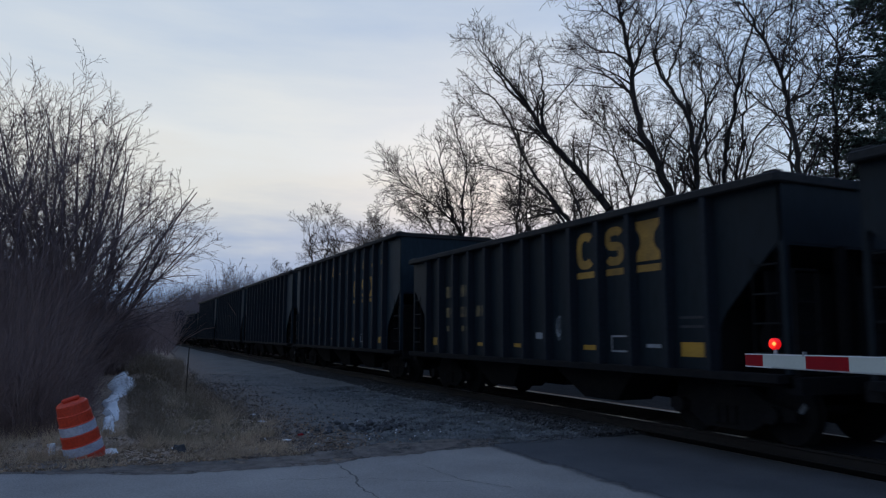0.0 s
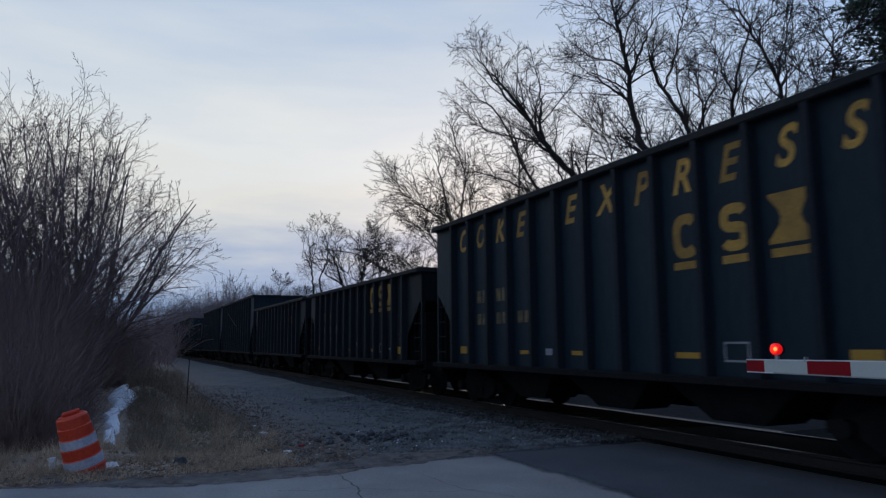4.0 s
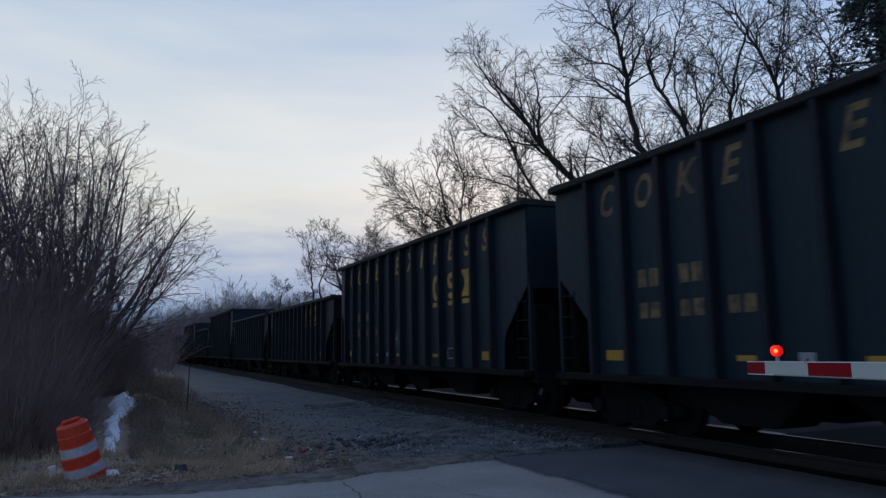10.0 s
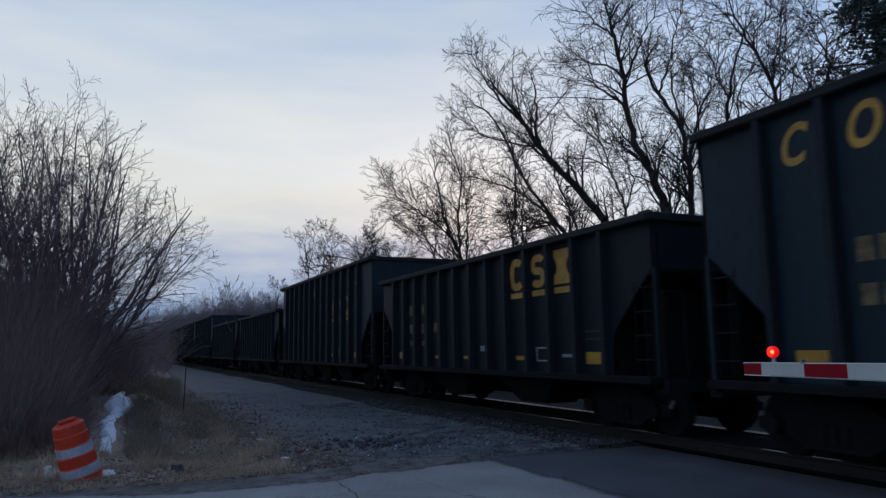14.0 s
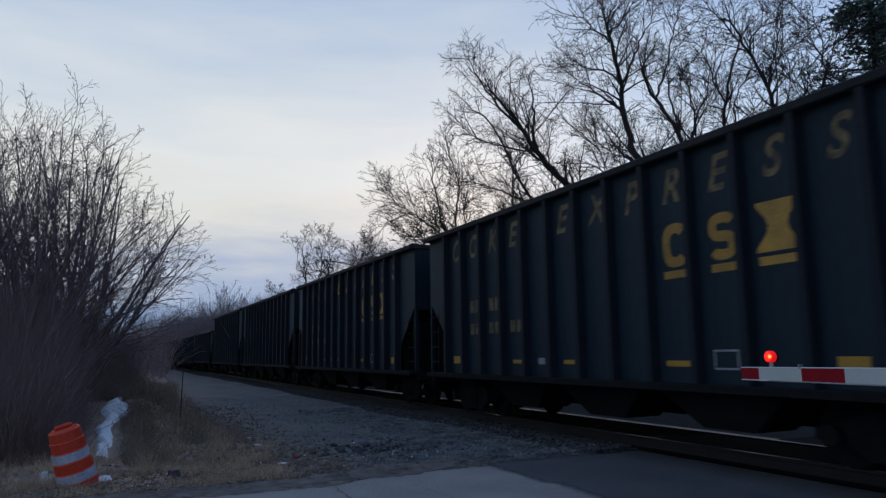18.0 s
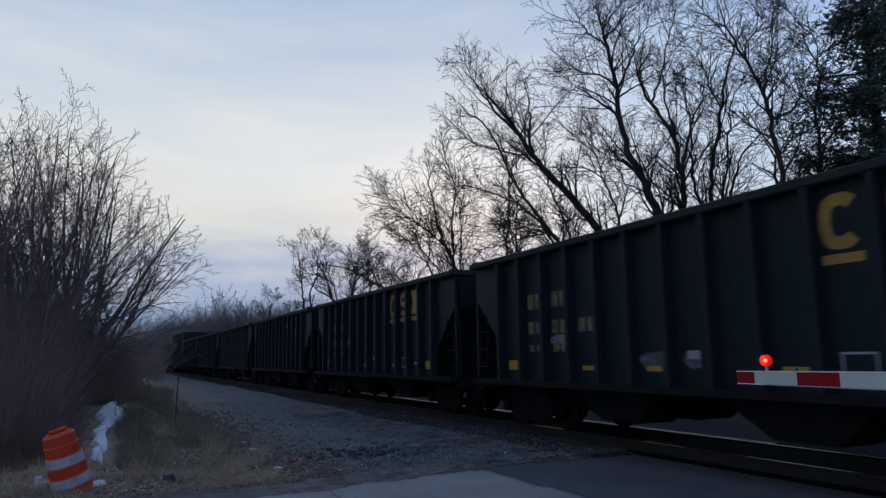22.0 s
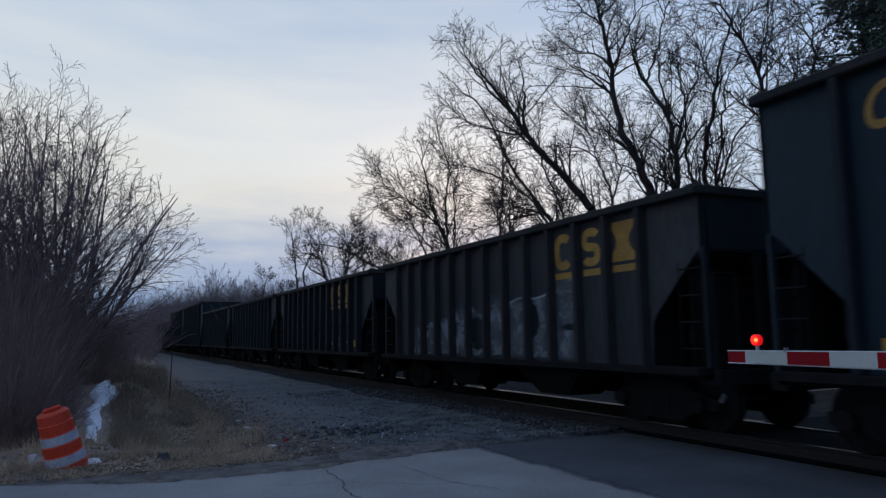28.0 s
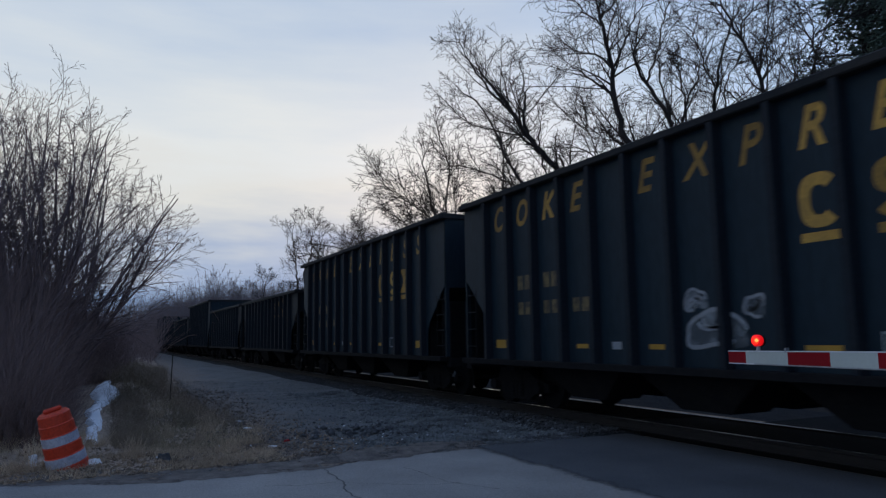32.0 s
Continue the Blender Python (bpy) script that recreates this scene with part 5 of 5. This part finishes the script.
bough_tree(39.4, 28, [(1.7, -0.3, 0.27, 1.37, (-17, -17, -17, -17, -27, -36, -37, -39, -31, -32, -41, -48)),
    (-3.3, 9.7, 0.11, 1.12, (-10, 3, -8, -14)),
    (-3.9, 10.9, 0.08, 1.10, (-44, -34, -24, -10)),
    (-0.3, -0.3, 0.13, 1.28, (-17, -17, -17, -17, -18, -32, -34, -29, -21, -30, -53, -66)),
    (-0.5, -0.3, 0.10, 1.11, (-10, -10, -10, -10, -10, -15, -21, -21, -5, 8, 18)),
    (-0.3, -0.3, 0.11, 1.17, (-18, -18, -18, -18, -18, -27, -38, -54, -68, -71, -65)),
    (-3.3, 9.6, 0.05, 1.28, (-76, -65, -52)),
    (-2.4, 6.5, 0.05, 1.05, (-92, -105, -96))], 70)
bough_tree(39.7, 29, [(0.4, -0.3, 0.12, 1.16, (-3, -3, -3, -3, -3, -5, -12, -27, -65, -53)),
    (-0.7, 8.7, 0.05, 0.95, (-11, -25, -18)),
    (-0.1, 6.9, 0.05, 1.25, (16, -26, -47))], 80)
bough_tree(30.6, 31, [(-0.2, -0.3, 0.11, 1.18, (2, 2, 2, 2, 2, 3, 3, 2, -2, -24, -24)),
    (0.3, -0.3, 0.07, 1.15, (1, 1, 1, 1, 1, 1, 2, 9, -7)),
    (0.2, 9.0, 0.04, 0.74, (30, 21, 8))], 81)
bough_tree(26.5, 33, [(1.4, -0.3, 0.14, 1.13, (-13, -13, -13, -13, -13, -22, -24, -11, -14, -2, -3)),
    (-0.6, 6.6, 0.10, 1.11, (-46, -58, -50, -44)),
    (1.7, -0.3, 0.10, 1.15, (-23, -23, -23, -23, -23, -32, -45, -52, -50)),
    (0.0, -0.3, 0.11, 1.17, (-1, -1, -1, -1, -1, -2, -3, 9, -8, -23, -19)),
    (0.2, -0.3, 0.09, 1.18, (0, 0, 0, 0, 0, 0, 1, 7, 8, 20)),
    (-0.8, 7.1, 0.07, 1.15, (-50, -54, -40))], 69)

# slender and crooked trees beyond the tail of the train
bough_tree(13.4, 46, [(.9, -0.3, .12, 1.0, (0, 0, 0, -4, -8, -8, -6, -5, -8, -24)), (.5, 6.2, .05, .7, (-24, -20, -8)), (.45, 6.8, .05, .8, (14, 8, 10))], 91, .18)
bough_tree(14.9, 47, [(.1, -0.3, .12, 1.0, (0, 2, 0, -3, -8, -8, 20, 12, -5, 16)), (.0, 6.0, .07, .7, (30, 24, 12, 20)), (0, 7.0, .05, .7, (-30, -18, -10))], 92, .2)
bough_tree(17.3, 44, [(.0, -0.3, .17, 1.0, (0, 0, -2, -6, -14, -24, -18, -30, -20)), (.0, 3.6, .12, .9, (22, 26, 14, 30, 24)), (-.3, 5.0, .10, .8, (-50, -58, -40, -30)),
    (.2, 4.6, .09, .8, (48, 36, 60, 40)), (.0, 5.5, .07, .8, (6, 14, -10, 4)), (-.6, 6.4, .06, .7, (-60, -74, -40)), (.9, 6.6, .06, .7, (70, 44, 30)),
    (.0, 4.4, .08, .8, (-28, -10, -30, 4)), (.1, 4.2, .08, .8, (14, 30, 8, 26)), (-.8, 7.0, .05, .7, (10, -30, 6)), (.6, 5.6, .07, .8, (-12, 20, 30))], 93, .55)
bough_tree(19.3, 42, [(.0, -0.3, .14, 1.0, (0, 3, 6, 2, -8, 8, 14, 4)), (.1, 4.0, .09, .8, (-30, -44, -20, -36)), (.2, 5.0, .08, .8, (40, 34, 52, 20)), (.0, 4.6, .07, .8, (-60, -72, -50)), (.1, 5.6, .06, .8, (-14, 8, -20)), (.1, 4.2, .07, .8, (66, 50, 30))], 94, .55)
bough_tree(22.0, 40, [(.0, -0.3, .13, 1.0, (0, -3, -6, -12, -16, -8, -20)), (.0, 3.6, .08, .8, (34, 22, 30, 12)), (-.2, 4.4, .07, .7, (-48, -40, -56)), (.0, 4.2, .07, .8, (58, 66, 40)), (-.1, 5.0, .06, .8, (-6, 20, 4))], 95, .6)
bough_tree(20.6, 43, [(1.2, -0.3, .15, 1.0, (0, 0, -3, -8, -14, -30, -62, -58, -66, -78, -70)), (-.2, 6.2, .07, .7, (-24, -40, -10)), (-1.2, 6.8, .06, .7, (10, -16, 20)), (.6, 4.8, .07, .8, (24, 10, 30))], 96, .4)

TREES = [  # heading, distance, stems (offset, lean at foot, lean at top, length, radius, limb), seed
    (34.5, 36, [(0, -.35, -.25, 7.5, .13, 2.4), (.4, .1, -.2, 7.0, .12, 2.2)], 28),
    (29.0, 38, [(0, -.5, -.35, 8.0, .13, 2.4), (.4, .2, .1, 7.6, .12, 2.4)], 30),
    (24.4, 44, [(0, -.3, -.2, 6.2, .14, 2.4), (.6, .2, .1, 6.0, .13, 2.4)], 25),
    (49.2, 34, [(0, .1, .2, 10.5, .12, 2.6)], 24),
    (12.2, 66, [(0, -.12, -.15, 7.0, .08, 1.5), (.8, .15, .1, 6.4, .07, 1.4), (1.3, .3, .2, 5.6, .07, 1.2)], 21),
]
# round leafless bushes far along the line: heading, distance, height, half width, seed
for hd, dist, tall, wide, seed in ((8.6, 92, 10.6, 4.4, 201), (9.7, 94, 10.2, 4.2, 202), (11.2, 90, 9.0, 4.0, 203), (12.4, 84, 8.4, 3.6, 204), (7.0, 105, 8.8, 4.0, 205), (5.6, 118, 8.4, 4.2, 206), (14.0, 78, 7.2, 3.6, 207)):
    x, y = spot(hd, dist)
    rnd = random.Random(seed)
    t = tagged(new("far_bush"), "round leafless bush far along the railway", "bush", group="round bushes along the railway")
    t.matrix_basis = pose(x, y, float(level(x, y)) - .1)
    out = []
    for k in range(44):
        a, w = radians(-80 + 160 * (k + rnd.uniform(0, 1)) / 44), rnd.choice((1.0, .97, .9, .8, .65))
        foot = Vector((rnd.uniform(-1.2, 1.2), rnd.uniform(-1, 1), 0))
        way = Vector((wide * math.sin(a) * w, rnd.uniform(-2, 2), 2 + (tall - 2) * math.cos(a) * w)) - foot
        grow(rnd, foot, way, way.length, rnd.uniform(.04, .06), 2, out, 36, (0, 6, 14), .30, .03, .0, .2)
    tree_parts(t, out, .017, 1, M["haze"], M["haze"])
for hd, dist, stems, seed in TREES:
    x, y = spot(hd, dist)
    stem_tree("bare_tree", x, y, (math.cos(radians(hd)), -math.sin(radians(hd)), 0), stems, seed, "leafless dark tree behind the railway", "bare trees behind the track")

# ---- willowy shrubs and brush at the verge ----
SHRUBS = [  # heading, distance, stems, centre of the crown across the view and its half width, crown height, seed
    (-2.1, 20.7, 26, -.85, 3.85, 7.55, 31), (-3.6, 18.6, 20, -.5, 3.65, 7.2, 32), (-5.0, 18.6, 15, -.25, 3.3, 7.3, 33), (-6.8, 17.6, 11, -.3, 3.0, 6.9, 34),
    (-8.8, 18.6, 10, -.2, 2.8, 7.1, 35), (-11.4, 18.0, 10, -.2, 2.7, 6.5, 36), (-5.8, 20.8, 9, -.3, 3.2, 7.7, 37)]
for hd, dist, ns, mid, wide, tall, seed in SHRUBS:
    x, y = spot(hd, dist)
    rnd = random.Random(seed)
    t = tagged(new("shrub"), "tall leafless willow shrub fanning out of brush", "shrub", group="leafless shrubs along the ditch")
    t.matrix_basis = pose(x, y, float(level(x, y)) - .1)
    out = []
    for k in range(ns):
        a = radians(-66 + 142 * (k + rnd.uniform(.1, .9)) / ns)
        full = rnd.choice((1.0, .98, .92, .82, .68))
        tip = Vector((mid + wide * math.sin(a) * full, rnd.uniform(-1.3, 1.3), 2.6 + (tall - 2.6) * math.cos(a) * full))
        foot = Vector((rnd.uniform(-.3, .3) - .25 * math.sin(a), rnd.uniform(-.4, .4), 0))
        way = tip - foot
        grow(rnd, foot, way + Vector((0, 0, -.07 * way.length)), way.length * .95, rnd.uniform(.024, .05), 3, out, 34, (0, 3, 5, 7), .40, .024, .006, .24, 9 + k)
    tree_parts(t, out, .0042, 1, M["wand"], M["wand"], "stem")


def thicket(name, n, xf, hmin, hmax, rad, material, label, category, lean=.5, seed=5, kinks=2):
    g = np.random.default_rng(seed)
    xs, ys = xf(g, n)
    z = level(xs, ys) - .03
    a = np.stack([xs, ys, z], 1)
    hh = g.uniform(hmin, hmax, n)
    d = np.stack([g.normal(0, lean, n), g.normal(0, lean, n), np.ones(n)], 1)
    d /= np.linalg.norm(d, axis=1, keepdims=True)
    A, B, RA, RB = [], [], [], []
    for k in range(kinks):
        b = a + d * (hh / kinks)[:, None]
        A.append(a), B.append(b), RA.append(rad * (1 - k / kinks * .8) * np.ones(n)), RB.append(rad * (1 - (k + 1) / kinks * .8) * np.ones(n))
        a = b
        d = d + g.normal(0, lean * .6, (n, 3))
        d[:, 2] = np.maximum(d[:, 2], .1) - (.15 if hmax < 1 else 0)
        d /= np.linalg.norm(d, axis=1, keepdims=True)
    return tagged(rods(name, np.concatenate(A), np.concatenate(B), np.concatenate(RA), np.concatenate(RB), material, 3), label, category, kind="stuff")


def polar(h0, h1, d0, d1):
    def f(g, n):
        h, d = np.radians(g.uniform(h0, h1, n)), g.uniform(d0, d1, n)
        return d * np.sin(h), d * np.cos(h)
    return f


BRUSH = "dense dark leafless brush along the ditch"
thicket("brush", 6000, polar(-3.2, 1.0, 21.5, 34), 1.0, 2.6, .008, M["brush"], BRUSH, "brush", .35, 15, 3)
thicket("brush", 17000, polar(-14, -3.5, 14.4, 22), .5, 2.7, .006, M["brush"], BRUSH, "brush", .42, 5, 3)
thicket("brush", 7000, polar(-14, -3.6, 16, 21), 1.8, 3.9, .0055, M["brush"], BRUSH, "brush", .28, 7, 3)
thicket("brush", 7000, polar(-7, -2.0, 19.5, 24), 1.2, 3.0, .0055, M["brush"], BRUSH, "brush", .28, 16, 3)
thicket("brush", 3000, polar(-3.7, -1.5, 14.6, 20.5), .3, .9, .005, M["brush"], BRUSH, "brush", .4, 18, 3)
thicket("brush", 5000, polar(-4, 1.9, 24, 60), .5, 2.0, .010, M["brush"], BRUSH, "brush", .45, 6, 3)


def clumped(g, n):
    """Places on the verge, in uneven patches with bare earth between."""
    x, y = g.uniform(-3.8, 3.6, n * 5), 10.95 + np.abs(g.normal(0, 1.8, n * 5))
    keep = np.sin(x * 2.3 + 1.6 * np.sin(y * 1.9)) * np.sin(y * 3.1 + 1.2 * np.sin(x * 1.3)) + g.normal(0, .35, n * 5) > .22
    return x[keep][:n], y[keep][:n]


thicket("dead_grass", 13000, clumped, .05, .2, .005, M["straw"], "flattened dry grass on the verge", "grass", .9, 8, 2)
thicket("verge_grass", 18000, lambda g, n: (.6 + np.abs(g.normal(0, 1.15, n)), 13 + 40 * g.random(n) ** 1.4), .06, .24, .007, M["moss"], "dull green winter grass on the ditch bank", "grass", .8, 9, 2)

thicket("dry_weeds", 6000, lambda g, n: (g.normal(1.9, .7, n) + .03 * (g.random(n)), 16 + 34 * g.random(n) ** 1.5), .12, .5, .005, M["weed"], "low brown dead weeds along the yard edge", "weeds", .55, 19, 3)
thicket("dry_weeds", 2600, lambda g, n: (g.uniform(-3.2, 2.8, n), 11.0 + np.abs(g.normal(0, 2.0, n))), .05, .25, .004, M["weed"], "low brown dead weeds on the verge", "weeds", .8, 20, 2)

thicket("dry_weeds", 9000, polar(.8, 4.6, 20, 48), .2, .8, .006, M["weed"], "low brown dead weeds along the yard edge", "weeds", .5, 23, 3)

thicket("dry_weeds", 3200, lambda g, n: (g.uniform(.30, .98, n), g.uniform(13.6, 19.5, n)), .12, .4, .004, M["weed"], "dark weeds on the ditch bank", "weeds", .5, 29, 3)

# taller tufts of dry weeds
def tufts(g, n):
    k = g.integers(0, 26, n)
    cx = np.concatenate([[2.23, 1.8, 2.5], g.uniform(-2.5, 3.0, 23)])
    cy = np.concatenate([[16.9, 14.1, 13.0], g.uniform(11.6, 17.5, 23)])
    return cx[k] + g.normal(0, .09, n), cy[k] + g.normal(0, .09, n)


thicket("weed_tufts", 2600, tufts, .15, .45, .004, M["straw"], "dry pale weed tufts on the verge", "weeds", .4, 17, 2)

# far woods beyond the bend of the view
thicket("undergrowth", 2600, polar(12, 34, 42, 62), 3.5, 7, .014, M["twig"], "leafless saplings behind the railway", "saplings", .22, 61, 5)
thicket("undergrowth", 1800, polar(32, 62, 31, 42), 3, 6, .012, M["twig"], "leafless saplings behind the railway", "saplings", .22, 62, 5)
for k, (h0, h1, d0, d1, n, hm) in enumerate(((1.5, 14, 150, 220, 3200, 13), (2.5, 12.5, 110, 150, 2600, 9), (10, 30, 55, 110, 3000, 6), (28, 60, 38, 60, 2400, 4.5), (-14, 4, 60, 130, 2500, 8), (6.0, 15, 96, 124, 4500, 11), (3.6, 9, 120, 150, 4000, 11))):
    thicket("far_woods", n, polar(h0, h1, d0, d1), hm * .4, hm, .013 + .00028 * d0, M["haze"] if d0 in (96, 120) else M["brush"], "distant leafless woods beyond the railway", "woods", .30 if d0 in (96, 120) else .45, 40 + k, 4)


# ---- evergreen ----
def pine(heading, dist, height, seed):
    rnd = random.Random(seed)
    x, y = spot(heading, dist)
    t = tagged(new("pine_tree"), "tall dark green pine behind the railway", "pine tree")
    t.matrix_basis = pose(x, y, float(level(x, y)) - .1)
    part("trunk", lathe(bmesh.new(), [(.28, 0), (.22, height * .4), (.12, height * .8), (.03, height)], sides=10), M["bark"], t)
    A, B, RA, RB = [], [], [], []
    NA, NB = [], []
    z = height * .12
    while z < height:
        ln = max(.6, min((height - z) * .32, 2.9)) * rnd.uniform(.75, 1.15)
        for k in range(rnd.randint(3, 5)):
            a = rnd.uniform(0, 6.28)
            p = Vector((0, 0, z))
            d = Vector((math.cos(a), math.sin(a), rnd.uniform(-.12, .2)))
            q = p + d * ln
            A.append(tuple(p)), B.append(tuple(q)), RA.append(.05), RB.append(.015)
            for j in range(int(ln * 28)):
                w = rnd.uniform(.25, 1.05)
                c = p + d * ln * w + Vector((rnd.gauss(0, .32), rnd.gauss(0, .32), rnd.gauss(0, .26) - .05 * w))
                for m in range(4):
                    e = Vector((rnd.gauss(0, 1), rnd.gauss(0, 1), rnd.gauss(0, .6) + .3)).normalized()
                    NA.append(tuple(c)), NB.append(tuple(c + e * rnd.uniform(.12, .26)))
        z += rnd.uniform(.22, .5)
    ob = rods("branchwork", A, B, RA, RB, M["bark"], 5)
    ob.parent = t
    ob["kind"] = "stuff"
    ob = rods("needles", NA, NB, np.full(len(NA), .026), np.full(len(NA), .008), M["needle"], 3)
    ob.parent = t
    ob["kind"] = "stuff"


pine(58.0, 31, 20, 3)
pine(62.5, 28, 19, 4)


def motions():
    for car, y in TRAIN:
        walk(car, [(t, car_pose(y - run(t))) for t in (0.0, 4.0, 8.0, 12.0, 16.0, 20.0, 24.0, 28.0, 32.0)])


motions()
